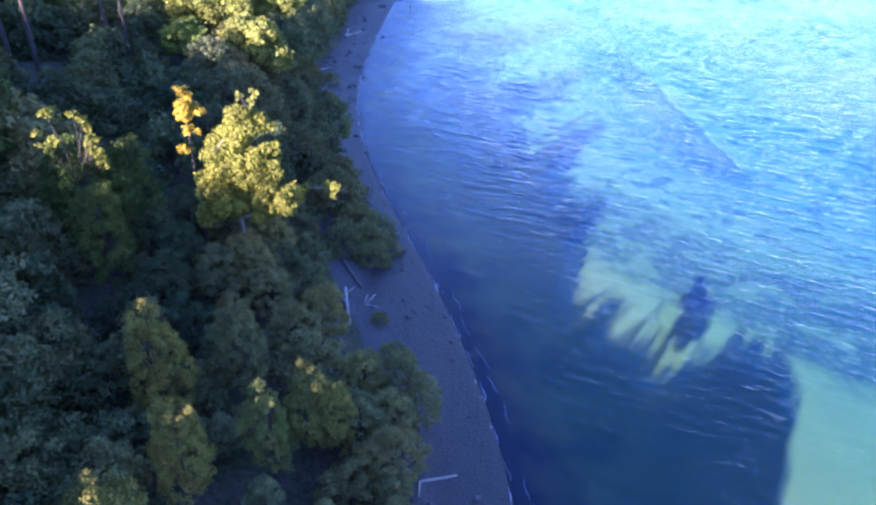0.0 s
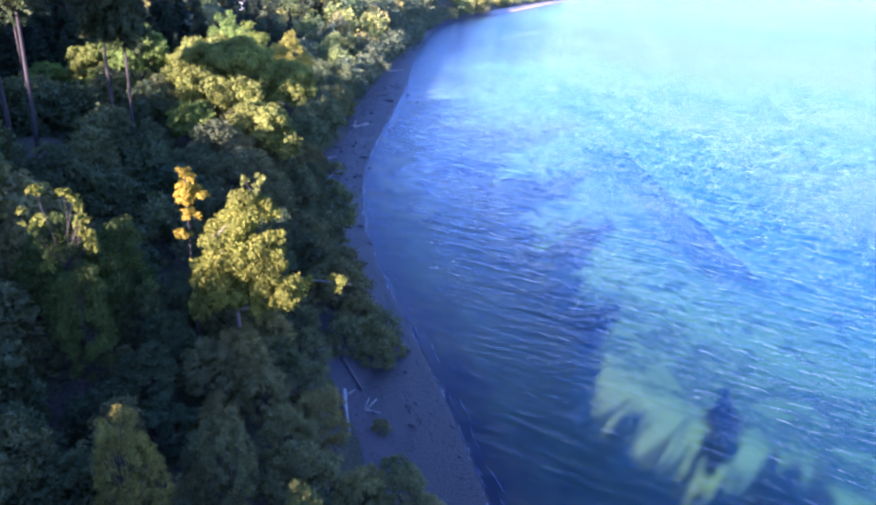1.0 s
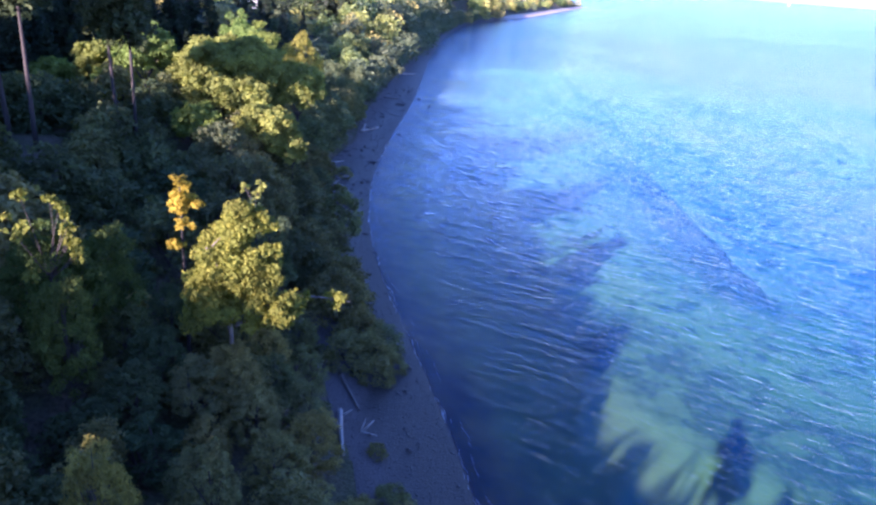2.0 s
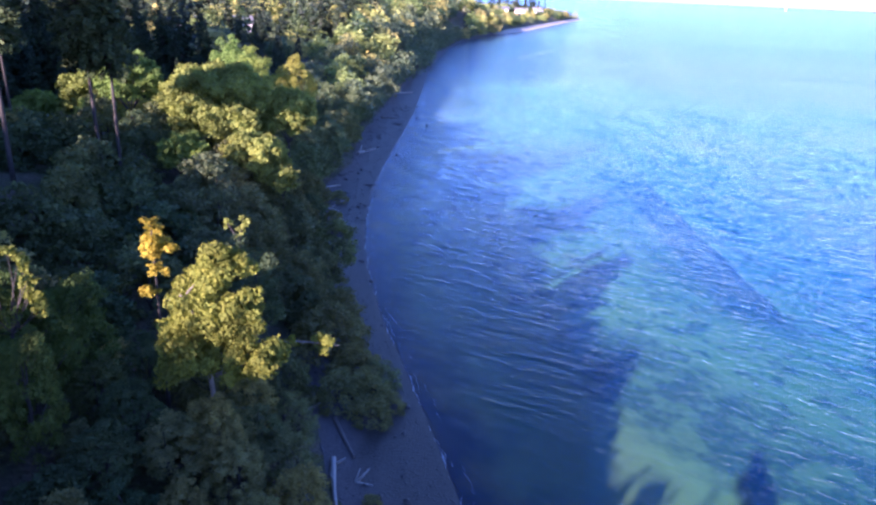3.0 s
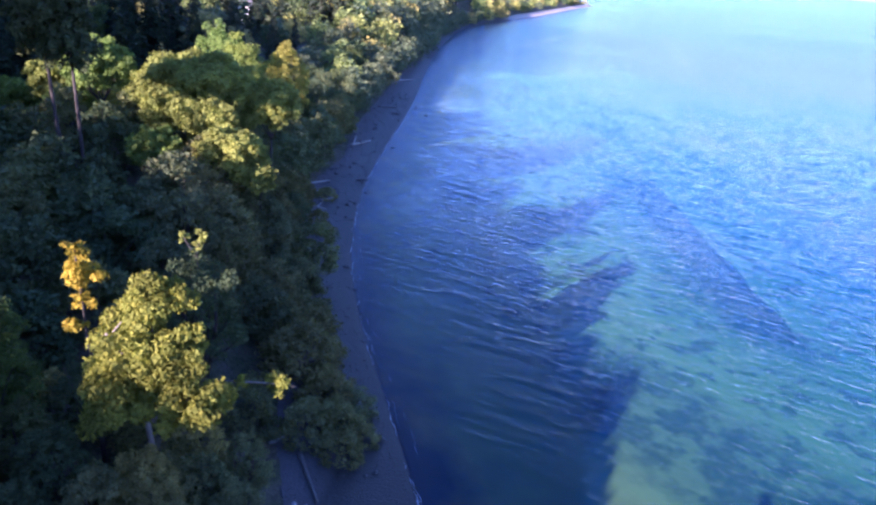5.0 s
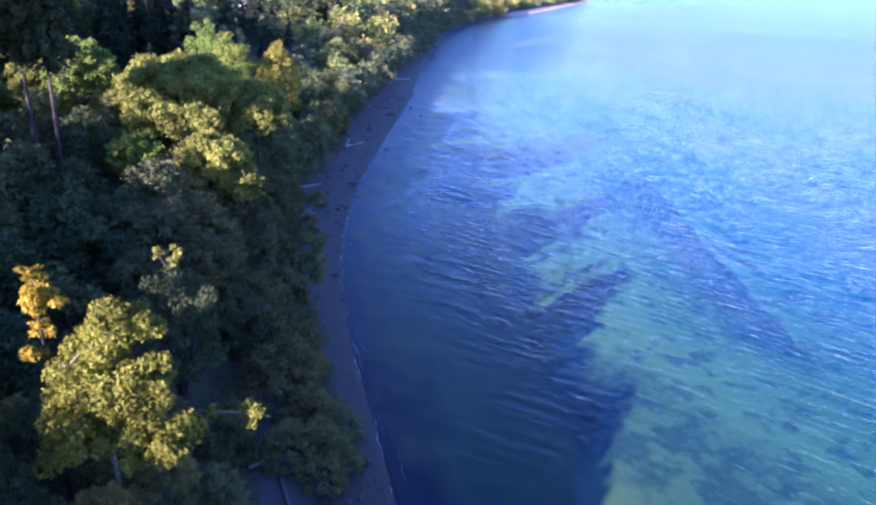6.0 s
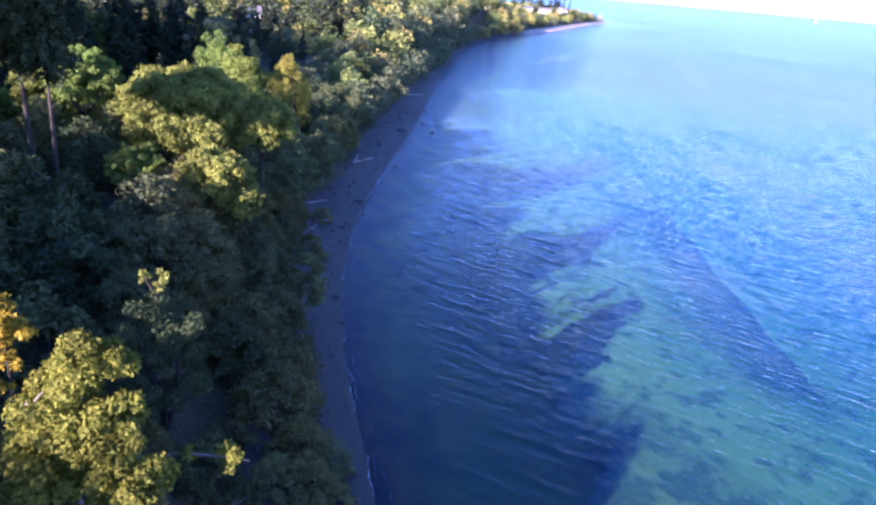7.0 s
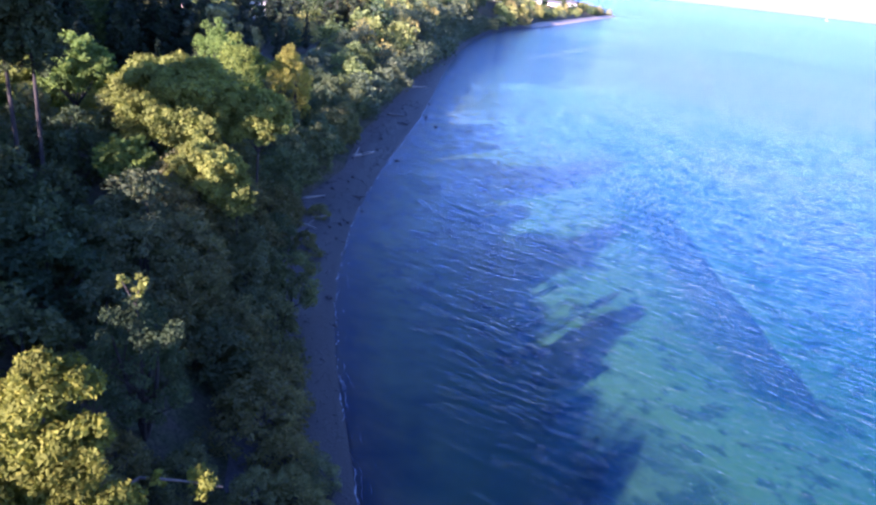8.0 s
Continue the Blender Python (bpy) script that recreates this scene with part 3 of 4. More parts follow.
# the bright maple over the beach, with its pale forked limbs
BX, BY = -17.2, 40.6
BZ = ground_at(BX, BY)
lobed_tree(5, (BX, BY, BZ), [(-16.9, 41, 18.2, 2.0), (-18.0, 40, 15.6, 2.2), (-15.9, 40.4, 15.4, 2.0), (-14.4, 39.5, 12.9, 2.1), (-18.6, 39, 12.9, 2.0), (-16.4, 39.6, 12.6, 1.8), (-17.3, 40.5, 16.9, 1.9), (-16.8, 40, 14.2, 2.2), (-19.4, 40, 14.3, 1.5), (-14.9, 40.4, 14.9, 1.3), (-15.6, 41, 18.0, 1.3), (-14.7, 40.8, 16.5, 1.1), (-19.7, 39.4, 12.3, 1.4), (-11.0, 43, 12.4, 1.0), (-12.8, 42.4, 12.8, 0.6)],
           620, 0.22, PALE_BARK, (0.195, 0.195, 0.034), "bright yellow-green maple with pale forked limbs in the sun",
           [((BX, BY, BZ - 0.8), (-17.6, 40.3, 13.5), 0.22, 0.13), ((-17.6, 40.3, 13.5), (-18.3, 38.9, 17.2), 0.12, 0.07), ((-18.25, 39.0, 16.8), (-17.3, 38.8, 18.0), 0.07, 0.03), ((-18.3, 38.9, 17.1), (-18.9, 38.7, 16.9), 0.06, 0.03),
            ((-17.6, 40.3, 13.0), (-16.6, 41.0, 18.6), 0.18, 0.05), ((-17.6, 40.3, 11.5), (-14.6, 39.6, 13.3), 0.16, 0.05), ((-17.3, 40.4, 11.0), (-13.6, 42.2, 12.9), 0.15, 0.08), ((-13.6, 42.2, 12.9), (-10.0, 43.3, 12.3), 0.08, 0.03)])
# the slim golden tree beside it
BX, BY = -21.0, 41.0
BZ = ground_at(BX, BY)
lobed_tree(6, (BX, BY, BZ), [(-20.8, 41, 20.6, 0.9), (-20.6, 41, 19.0, 1.1), (-20.9, 40.8, 17.8, 0.7), (-21.3, 40.5, 16.2, 0.95), (-20.2, 40.8, 17.9, 0.6), (-21.0, 41, 19.6, 0.9), (-21.1, 41, 18.6, 0.8)],
           480, 0.22, BARK, (0.27, 0.235, 0.03), "slim golden autumn tree on a thin trunk", [((BX, BY, BZ - 0.8), (-20.8, 41, 20.6), 0.16, 0.04)])

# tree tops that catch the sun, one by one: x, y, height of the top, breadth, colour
# yellowed tints for crowns in the sun, so part of its light is colour
SUN_TIP, OLIVE, LIME = (0.17, 0.18, 0.055), (0.215, 0.24, 0.06), (0.18, 0.245, 0.06)
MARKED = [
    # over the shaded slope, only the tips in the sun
    (-16.4, 22.8, 14.7, 0.62, SUN_TIP), (-9.9, 20.8, 11.6, 0.62, SUN_TIP), (-7.1, 24.0, 9.8, 0.62, SUN_TIP), (-8.5, 23.5, 10.9, 0.7, SUN_TIP),
    (-13.0, 26.7, 12.8, 0.7, SLOPE[3]), (-13.9, 12.3, 14.2, 0.65, SUN_TIP), (-13.0, 17.1, 13.6, 0.62, SUN_TIP),
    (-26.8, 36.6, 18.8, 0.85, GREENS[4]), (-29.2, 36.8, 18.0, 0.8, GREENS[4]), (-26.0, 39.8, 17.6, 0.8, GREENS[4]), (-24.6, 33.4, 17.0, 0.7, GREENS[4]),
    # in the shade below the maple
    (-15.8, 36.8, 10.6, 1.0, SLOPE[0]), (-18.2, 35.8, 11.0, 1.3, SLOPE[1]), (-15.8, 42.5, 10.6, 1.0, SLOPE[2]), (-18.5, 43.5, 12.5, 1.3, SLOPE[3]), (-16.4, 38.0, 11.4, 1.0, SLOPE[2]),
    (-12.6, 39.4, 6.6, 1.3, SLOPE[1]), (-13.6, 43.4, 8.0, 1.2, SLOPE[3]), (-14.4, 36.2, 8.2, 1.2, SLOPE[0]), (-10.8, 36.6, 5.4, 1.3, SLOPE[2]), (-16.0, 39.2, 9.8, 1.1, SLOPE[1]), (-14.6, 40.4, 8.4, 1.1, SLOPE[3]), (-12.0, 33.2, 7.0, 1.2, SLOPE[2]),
    (-21.2, 36.8, 9.5, 1.3, GULLY_SHADE[0]), (-24.0, 38.6, 10.5, 1.3, GULLY_SHADE[1]), (-20.8, 33.2, 10.0, 1.3, GULLY_SHADE[2]), (-23.0, 42.5, 11.5, 1.3, GULLY_SHADE[0]),
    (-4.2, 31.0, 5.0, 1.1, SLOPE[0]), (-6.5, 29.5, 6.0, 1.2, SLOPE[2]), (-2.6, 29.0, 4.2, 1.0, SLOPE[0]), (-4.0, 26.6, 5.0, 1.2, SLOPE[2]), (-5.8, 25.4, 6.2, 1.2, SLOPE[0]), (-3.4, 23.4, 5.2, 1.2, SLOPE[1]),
    # farther along, a crown darkened in colour for the shade around it
    (-24.2, 59.5, 12.5, 1.0, GULLY_SHADE[1]),
    # tall crowns inland, out of view, added for the shadow they throw on the sea
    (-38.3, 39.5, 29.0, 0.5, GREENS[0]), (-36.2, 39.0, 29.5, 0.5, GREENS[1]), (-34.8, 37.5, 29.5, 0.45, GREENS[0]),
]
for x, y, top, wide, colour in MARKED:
    bright = colour not in GREENS + SLOPE + GULLY_SHADE + SHADE_GREENS
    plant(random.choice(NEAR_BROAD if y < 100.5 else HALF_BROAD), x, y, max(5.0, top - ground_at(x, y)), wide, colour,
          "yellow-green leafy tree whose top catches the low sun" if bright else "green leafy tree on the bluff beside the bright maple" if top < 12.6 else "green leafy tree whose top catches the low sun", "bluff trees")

# one tree made as two: tips tinted for sun, body for shade
lobed_tree(9, (-21.0, 54.3, ground_at(-21.0, 54.3)), [(-20.2, 54.2, 16.5, 0.75), (-21.9, 54.4, 16.2, 0.6), (-20.9, 54.4, 15.5, 0.6)], 480, 0.22, BARK, OLIVE, "slim green tree whose two tips catch the sun",
           [((-21.0, 54.3, ground_at(-21.0, 54.3) - 0.8), (-20.9, 54.3, 15.0), 0.14, 0.06), ((-20.9, 54.3, 14.6), (-20.2, 54.2, 16.6), 0.06, 0.03), ((-20.9, 54.3, 14.6), (-21.9, 54.4, 16.3), 0.06, 0.03)])
plant(NEAR_BROAD[1], -21.0, 54.3, 15.4 - ground_at(-21.0, 54.3), 0.95, GULLY_SHADE[0], "green leafy tree in the shade on the bluff", "bluff trees")
# the open maple inland, with scattered sprays of yellow leaves in the sun
spray = random.Random(12)
SPRAYS = []
for k in range(22):
    a, b = spray.uniform(0, 2 * math.pi), spray.uniform(-0.75, 0.95)
    side = math.sqrt(1 - b * b) * spray.uniform(0.5, 1.0)
    SPRAYS.append((-26.6 + 3.0 * side * math.cos(a), 35.3 + 1.6 * side * math.sin(a), 18.0 + 3.0 * b, spray.uniform(0.35, 0.75)))
fork = (-26.5, 35.4, 15.6)
lobed_tree(12, (-26.6, 35.6, ground_at(-26.6, 35.6)), SPRAYS, 420, 0.22, BARK, (0.19, 0.19, 0.035), "open maple with scattered sprays of yellow leaves in the sun",
           [((-26.6, 35.6, ground_at(-26.6, 35.6) - 0.8), fork, 0.18, 0.1)] + [(fork, (x, y, z), 0.05, 0.015) for x, y, z, size in SPRAYS if size > 0.45])
# broad round crowns that stand up into the sun: x, y, height of the top, radius, colour
def round_tree(seed, x, y, top, r, colour):
    """A broad tree with a domed crown of many leafy lobes, r in radius."""
    rng = random.Random(seed)
    ground = ground_at(x, y)
    lobe, n = 0.31 * r, 34
    lobes = []
    for i in range(n):
        up = 1 - 1.55 * (i + 0.5) / n + rng.uniform(-0.05, 0.05)
        a, q = 2.4 * i + rng.uniform(-0.3, 0.3), rng.uniform(0.9, 1.03)
        side = math.sqrt(max(0.0, 1 - up * up))
        lobes.append((x + (r - lobe) * q * side * math.cos(a), y + (r - lobe) * q * side * math.sin(a), top - 0.85 * r + (0.85 * r - 0.9 * lobe) * q * up, lobe * rng.uniform(0.8, 1.2)))
    fork = (x, y, max(ground + 1.0, top - 1.7 * r))
    lobed_tree(seed, (x, y, ground), lobes, 250, 0.31, BARK, colour, "broad round yellow-green tree standing up into the low sun",
               [((x, y, ground - 0.8), fork, 0.045 * r, 0.03 * r)] + [(fork, p[:3], 0.018 * r, 0.004 * r) for p in lobes[::4]])
    planted.append((x, y, max(4.0, 1.5 * r)))


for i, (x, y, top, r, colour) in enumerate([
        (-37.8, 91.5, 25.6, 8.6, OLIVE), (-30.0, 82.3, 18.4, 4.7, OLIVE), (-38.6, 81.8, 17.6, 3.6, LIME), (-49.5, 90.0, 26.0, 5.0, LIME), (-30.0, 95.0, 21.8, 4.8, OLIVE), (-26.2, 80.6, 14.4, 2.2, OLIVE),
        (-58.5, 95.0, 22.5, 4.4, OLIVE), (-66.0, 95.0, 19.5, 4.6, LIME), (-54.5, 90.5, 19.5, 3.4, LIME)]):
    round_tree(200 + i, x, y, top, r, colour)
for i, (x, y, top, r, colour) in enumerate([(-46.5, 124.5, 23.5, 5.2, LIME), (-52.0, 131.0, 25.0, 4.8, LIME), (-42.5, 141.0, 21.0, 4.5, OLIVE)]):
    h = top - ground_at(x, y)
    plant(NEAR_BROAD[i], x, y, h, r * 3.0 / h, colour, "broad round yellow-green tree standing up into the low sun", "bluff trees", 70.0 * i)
for x, y, h in [(-46.5, 63, 29), (-50.2, 64, 29), (-44.6, 74.5, 27), (-42.9, 75.2, 26), (-62, 84, 23)]:
    plant(random.choice(NEAR_FIR), x, y, h, 1.0, (0.05, 0.07, 0.03), "tall dark fir with a bare lower trunk on the bluff", "firs on the bluff")


# the tall tree that leans over the others behind, whose round head throws its own shadow on the sea
def from_sun(c, x, e):
    """The place at that x, across the sun's way by c, and the height there that the rays carry down to e."""
    y = (SUN_Y * x - c) / SUN_X
    return x, y, e - along(x, y) * math.tan(radians(SUN_EL))


LX, LY, LZ = from_sun(-6.8, -13.0, 10.0)
lobed_tree(8, (LX, LY, ground_at(LX, LY)), [(*from_sun(-4.7, -13.0, 13.3), 1.3), (*from_sun(-5.2, -13.0, 14.0), 1.4), (*from_sun(-6.0, -13.2, 14.9), 1.3), (*from_sun(-6.9, -13.4, 15.8), 0.9), (*from_sun(-5.6, -13.2, 14.5), 1.4)],
           260, 0.4, BARK, GREENS[0], "green leaning tree whose round head overtops the woods",
           [((LX, LY, ground_at(LX, LY) - 0.8), from_sun(-6.2, -13.0, 13.0), 0.3, 0.2), (from_sun(-6.2, -13.0, 13.0), from_sun(-5.8, -13.2, 15.4), 0.2, 0.06)])


def clear_of(x, y, gap):
    return all((x - a) ** 2 + (y - b) ** 2 > (gap + 0.3 * c) ** 2 for a, b, c in planted)


def forest(y0, y1, w0, w1, step, fir_share, tall, gap):
    """Places, heights and breadths for the trees of a stretch of the bluff."""
    for y in np.arange(y0, y1, step):
        for w in np.arange(w0, w1, step):
            yy = y + random.uniform(-0.4, 0.4) * step
            inland = max(0.4, w + random.uniform(-0.4, 0.4) * step) - (4.0 if 56 < yy < 88 else -2.2 if 88 < yy < 250 else 1.0 if yy >= 250 else 0.0) + (6.0 if 34 < yy < 47 else 1.5 if 47 <= yy < 55 else 0.0) + (6.0 if 620 < yy < 1000 else 0.0)
            x = float(shore(yy)) - inland - float(beach_width(yy))
            if not clear_of(x, yy, gap):
                continue
            limit = fitting_height(x, yy, 3.0) if yy < 260 else 99.0
            if inland > (34 if 100 < yy < 130 else 42 if yy <= 100 else 26) and random.random() < fir_share:
                yield x, yy, min(random.uniform(14, 25), max(random.uniform(9.0, 13.0), limit + (4.0 if yy > 115 else -4.0))), random.uniform(1.0, 1.65), True
                continue
            h = random.uniform(*tall) * (0.7 if inland < 3 else 1.3 if inland > 23 and yy < 76 else 1)
            under = (7.5 if yy < 190 else 4.0) if yy > 76 and inland < 24 else 0.3 if inland > 23 else 3.6 if inland > 8 else 1.8
            yield x, yy, max(min(h, limit - under), 3.0 if yy < 52 else 5.5 if yy < 76 else 7.5), random.uniform(0.95, 1.35), False


planted += [(-64, 84, 28.0), (-107, 226, 18.0), (-99, 256, 18.0), (-40, 630, 40.0), (-12, 755, 60.0), (6, 815, 60.0), (24, 885, 60.0)]  # clearings before the houses
GREEN = "green leafy tree in the shade on the bluff"
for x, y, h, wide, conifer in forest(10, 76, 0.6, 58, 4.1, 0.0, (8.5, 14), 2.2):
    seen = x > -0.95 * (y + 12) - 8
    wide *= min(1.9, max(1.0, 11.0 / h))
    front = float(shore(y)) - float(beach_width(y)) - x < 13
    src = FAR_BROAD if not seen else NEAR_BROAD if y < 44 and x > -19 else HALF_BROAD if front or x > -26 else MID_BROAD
    # inland and farther trees get darker leaf palettes, for the shade there
    plant(random.choice(src), x, y, h, wide, random.choice(GULLY_SHADE if not front else SLOPE if y < 48 else SHADE_GREENS), GREEN, "bluff trees")
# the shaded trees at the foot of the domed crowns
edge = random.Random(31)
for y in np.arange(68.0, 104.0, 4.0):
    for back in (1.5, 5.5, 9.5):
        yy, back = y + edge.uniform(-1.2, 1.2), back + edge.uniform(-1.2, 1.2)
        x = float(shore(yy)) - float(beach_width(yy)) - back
        plant(HALF_BROAD[edge.randrange(4)], x, yy, 5.5 + 0.35 * back + edge.uniform(0, 1.5), 1.5, SHADE_GREENS[edge.randrange(3)], GREEN, "bluff trees", edge.uniform(0, 360))
# low growth that closes the canopy between them
for x, y, h, wide, conifer in forest(9, 46, 0.4, 34, 2.9, 0.0, (5.0, 8.5), 1.3):
    plant(random.choice(MID_BROAD), x, y, h, wide * 1.1, random.choice(SLOPE), "low green leafy tree filling the canopy on the bluff", "bluff trees")
for x, y, h, wide, conifer in forest(76, 175, 0.6, 84, 6.0, 0.85, (10, 17), 2.6):
    if conifer:
        plant(random.choice(MID_FIR), x, y, h, wide, random.choice(FIRS), "dark green fir among the woods on the bluff", "firs on the bluff")
    else:
        wide *= min(1.25, max(1.0, 11.0 / h))
        # brighter yellow inland, where the sun reaches: its light is in the tint
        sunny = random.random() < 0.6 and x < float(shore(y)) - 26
        plant(random.choice(MID_BROAD), x, y, h, wide, random.choice(SUNLIT_YELLOWS if sunny else MIDS if x > float(shore(y)) - 34 else GREENS),
              "yellowing leafy tree on the bluff above the beach, brightened as if sunlit" if sunny else "green leafy tree on the bluff above the beach", "bluff trees")


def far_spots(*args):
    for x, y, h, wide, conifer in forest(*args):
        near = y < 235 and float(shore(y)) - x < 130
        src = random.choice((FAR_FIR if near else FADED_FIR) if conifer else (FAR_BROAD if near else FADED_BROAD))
        # tints carry the light: sunny inland, dull on the shaded slope by the water
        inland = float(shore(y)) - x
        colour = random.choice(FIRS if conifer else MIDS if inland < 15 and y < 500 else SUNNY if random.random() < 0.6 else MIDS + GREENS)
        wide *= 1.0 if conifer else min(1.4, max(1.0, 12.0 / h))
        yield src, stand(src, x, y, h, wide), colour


grove("distant_woods", "distant woods of firs and yellowing trees along the shore, tinted for the sun",
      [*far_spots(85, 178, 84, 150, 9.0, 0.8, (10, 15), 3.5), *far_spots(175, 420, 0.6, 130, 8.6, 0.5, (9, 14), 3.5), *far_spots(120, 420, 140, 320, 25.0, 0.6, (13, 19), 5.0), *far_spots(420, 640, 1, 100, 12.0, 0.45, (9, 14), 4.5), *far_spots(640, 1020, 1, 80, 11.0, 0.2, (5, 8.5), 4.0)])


# the woods on the bluff towards the sun, out of view, fitted so that their shade lies on the sea
CROWN_TOP = {}
for ob in FAR_BROAD + FADED_BROAD:
    co = np.array([v.co.z for v in ob.children[1].data.vertices])
    CROWN_TOP[ob.name] = float(np.percentile(co, 99.0))


def shade_tree(src, c, x, e, radius):
    x, y, z = from_sun(c, x, e)
    h = z - ground_at(x, y)
    if h < 2.5:
        return None
    s, w = h / CROWN_TOP[src.name], radius / 4.2
    return src, pose(x, y, ground_at(x, y), 0, 0, random.uniform(0, 360)) @ Matrix.Diagonal((w, w, s, 1)), random.choice(GREENS)


def shade_spots():
    for back, step, under in ((0.0, 0.8, 0.0), (-4.0, 1.3, 0.7), (-8.0, 2.0, 1.6)):
        for c in np.arange(-175, 5.4, step):
            step_c = c + random.uniform(-0.25, 0.25) * step
            if step_c < -70 and random.random() < 0.5:
                continue
            wide = random.choice((1.2, 1.6, 2.0)) if step_c > -70 else 2.4
            e = min(float(np.interp(step_c + q * wide, SHADE_C, SHADE_E)) for q in (-0.55, 0, 0.55)) - under - random.choice((0.0, 0.0, 0.25, 0.7))
            x = float(np.interp(step_c, [-175, -130, -100, -80, -60, -50, -30, -20, -8, 6], [-125, -102, -82, -70, -60, -46, -33, -22, -14, -8])) + back
            spot = shade_tree(random.choice(FAR_BROAD if step_c > -70 and back > -3 else FADED_BROAD), step_c, x, e, wide * random.uniform(1.0, 1.3))
            if spot:
                yield spot


grove("woods_on_the_bluff", "green woods along the top of the bluff", list(shade_spots()))
# unseen trees added where their heads throw a tongue of shade on the sea
for c, e, r in [(-50.0, 32.4, 2.4), (-53.6, 32.0, 2.3), (-56.5, 32.2, 2.0), (-46.6, 31.2, 1.5), (-45.0, 31.0, 1.2)]:
    x, y, z = from_sun(c, -50.0, e)
    lobed_tree(int(-c * 10), (x, y, ground_at(x, y)), [(x, y, z - 0.8, r * 0.8), (x + 0.8 * r * SUN_Y, y - 0.8 * r * SUN_X, z - 1.0, r * 0.6), (x - 0.8 * r * SUN_Y, y + 0.8 * r * SUN_X, z - 1.0, r * 0.6)],
               200, 0.5, BARK, GREENS[1], "unseen tall tree with a clear stem and a high green head, added for its shadow", [((x, y, ground_at(x, y) - 0.8), (x, y, z - 0.5), 0.3, 0.06)])
for x, y, h, wide in [(-7.3, 41.3, 1.0, 2.6), (-12.6, 53.2, 3.4, 2.4), (-10.6, 54.8, 3.0, 2.6), (-9.6, 51.8, 2.4, 2.8), (-12.2, 58.0, 3.6, 2.2), (-9.9, 57.4, 2.6, 2.6), (-8.6, 54.2, 1.8, 2.8), (-5.2, 36.2, 1.8, 2.6), (-24.6, 97.5, 2.6, 3.2), (-27.4, 110.5, 2.0, 3.0)]:
    tagged(plant(random.choice(HALF_BROAD), x, y, h, wide, random.choice(SLOPE), "low green shrub at the edge of the beach", "beach shrubs"), category="shrub").name = "shrub"
for ob in SOURCES:
    for o in (*ob.children_recursive, ob):
        bpy.data.objects.remove(o)


# ---- beach ----
def driftlog(ends, r, mat, label, stubs=()):
    """A stranded log between two places on the beach, with broken limbs."""
    r *= 0.8
    rng = np.random.default_rng(int(abs(ends[0][0] * 37 + ends[0][1] * 11)))
    (x0, y0), (x1, y1) = ends
    z0, z1 = (max(0.05, float(land_height(shore(y) - x, y))) + r * 0.8 for x, y in ends)
    log = tagged(new("driftwood_log"), label, "log", "driftwood")
    o = Vector((x0, y0, z0))
    log.location = o
    a, b = np.zeros(3), np.array([x1 - x0, y1 - y0, z1 - z0])
    s = np.linspace(0, 1, 10)[:, None]
    wob = rng.normal(0, 0.02, 3) * np.linalg.norm(b)
    path = a + (b - a) * s + np.sin(s * 3.14) * wob * [1, 1, 0.2]
    rad = r * (1.15 - 0.5 * s[:, 0]) * rng.uniform(0.92, 1.08, 10)
    part("bole", mesh_of("bole", *tube(path, rad, 9), mat, True), log)
    for q, dx, dy, dz, rr in stubs:
        p = a + (b - a) * q
        part("limb", mesh_of("limb", *tube([p, p + np.array([dx, dy, dz]) * 0.55, p + np.array([dx, dy, dz])], [rr, rr * 0.8, rr * 0.35], 7), mat, True), log)
    return log


PALE = "pale weathered driftwood log on the shingle"
DARK = "dark wet driftwood log on the shingle"
driftlog([(-11.1, 45.5), (-9.5, 40.0)], 0.24, DRIFT, PALE, [(0.15, 0.8, 0.5, 0.4, 0.1), (0.5, -0.5, 0.5, 0.5, 0.07)])
driftlog([(-12.4, 50.8), (-9.7, 46.2)], 0.2, DARK_WOOD, DARK)
driftlog([(-9.0, 43.5), (-7.7, 43.5)], 0.12, DRIFT, "pale forked driftwood branch on the shingle", [(0.1, 0.7, 1.1, 0.4, 0.1), (0.0, 0.2, 0.9, 0.5, 0.07)])
driftlog([(-14.8, 51.0), (-13.9, 52.8)], 0.16, DRIFT, PALE)
driftlog([(-2.0, 24.3), (0.3, 25.5)], 0.12, DRIFT, PALE, [(0.0, 0.1, -1.4, 0.3, 0.1)])
driftlog([(-31.3, 143.5), (-29.0, 150.9)], 0.3, DRIFT, PALE, [(0.1, -0.3, 4.0, 0.6, 0.2), (0.4, 1.6, 0.6, 0.6, 0.15)])
driftlog([(-38.5, 229.0), (-33.9, 240.0)], 0.35, DRIFT, PALE)
driftlog([(-28.1, 105.6), (-25.7, 105.4)], 0.2, DRIFT, PALE, [(0.4, 0.6, 1.2, 0.5, 0.1)])
driftlog([(-31.2, 115.1), (-29.0, 119.2)], 0.22, DRIFT, PALE)
driftlog([(-27.6, 109.0), (-26.0, 112.0)], 0.18, DRIFT, PALE)
driftlog([(-34.5, 186.0), (-31.0, 190.0)], 0.3, DARK_WOOD, DARK)


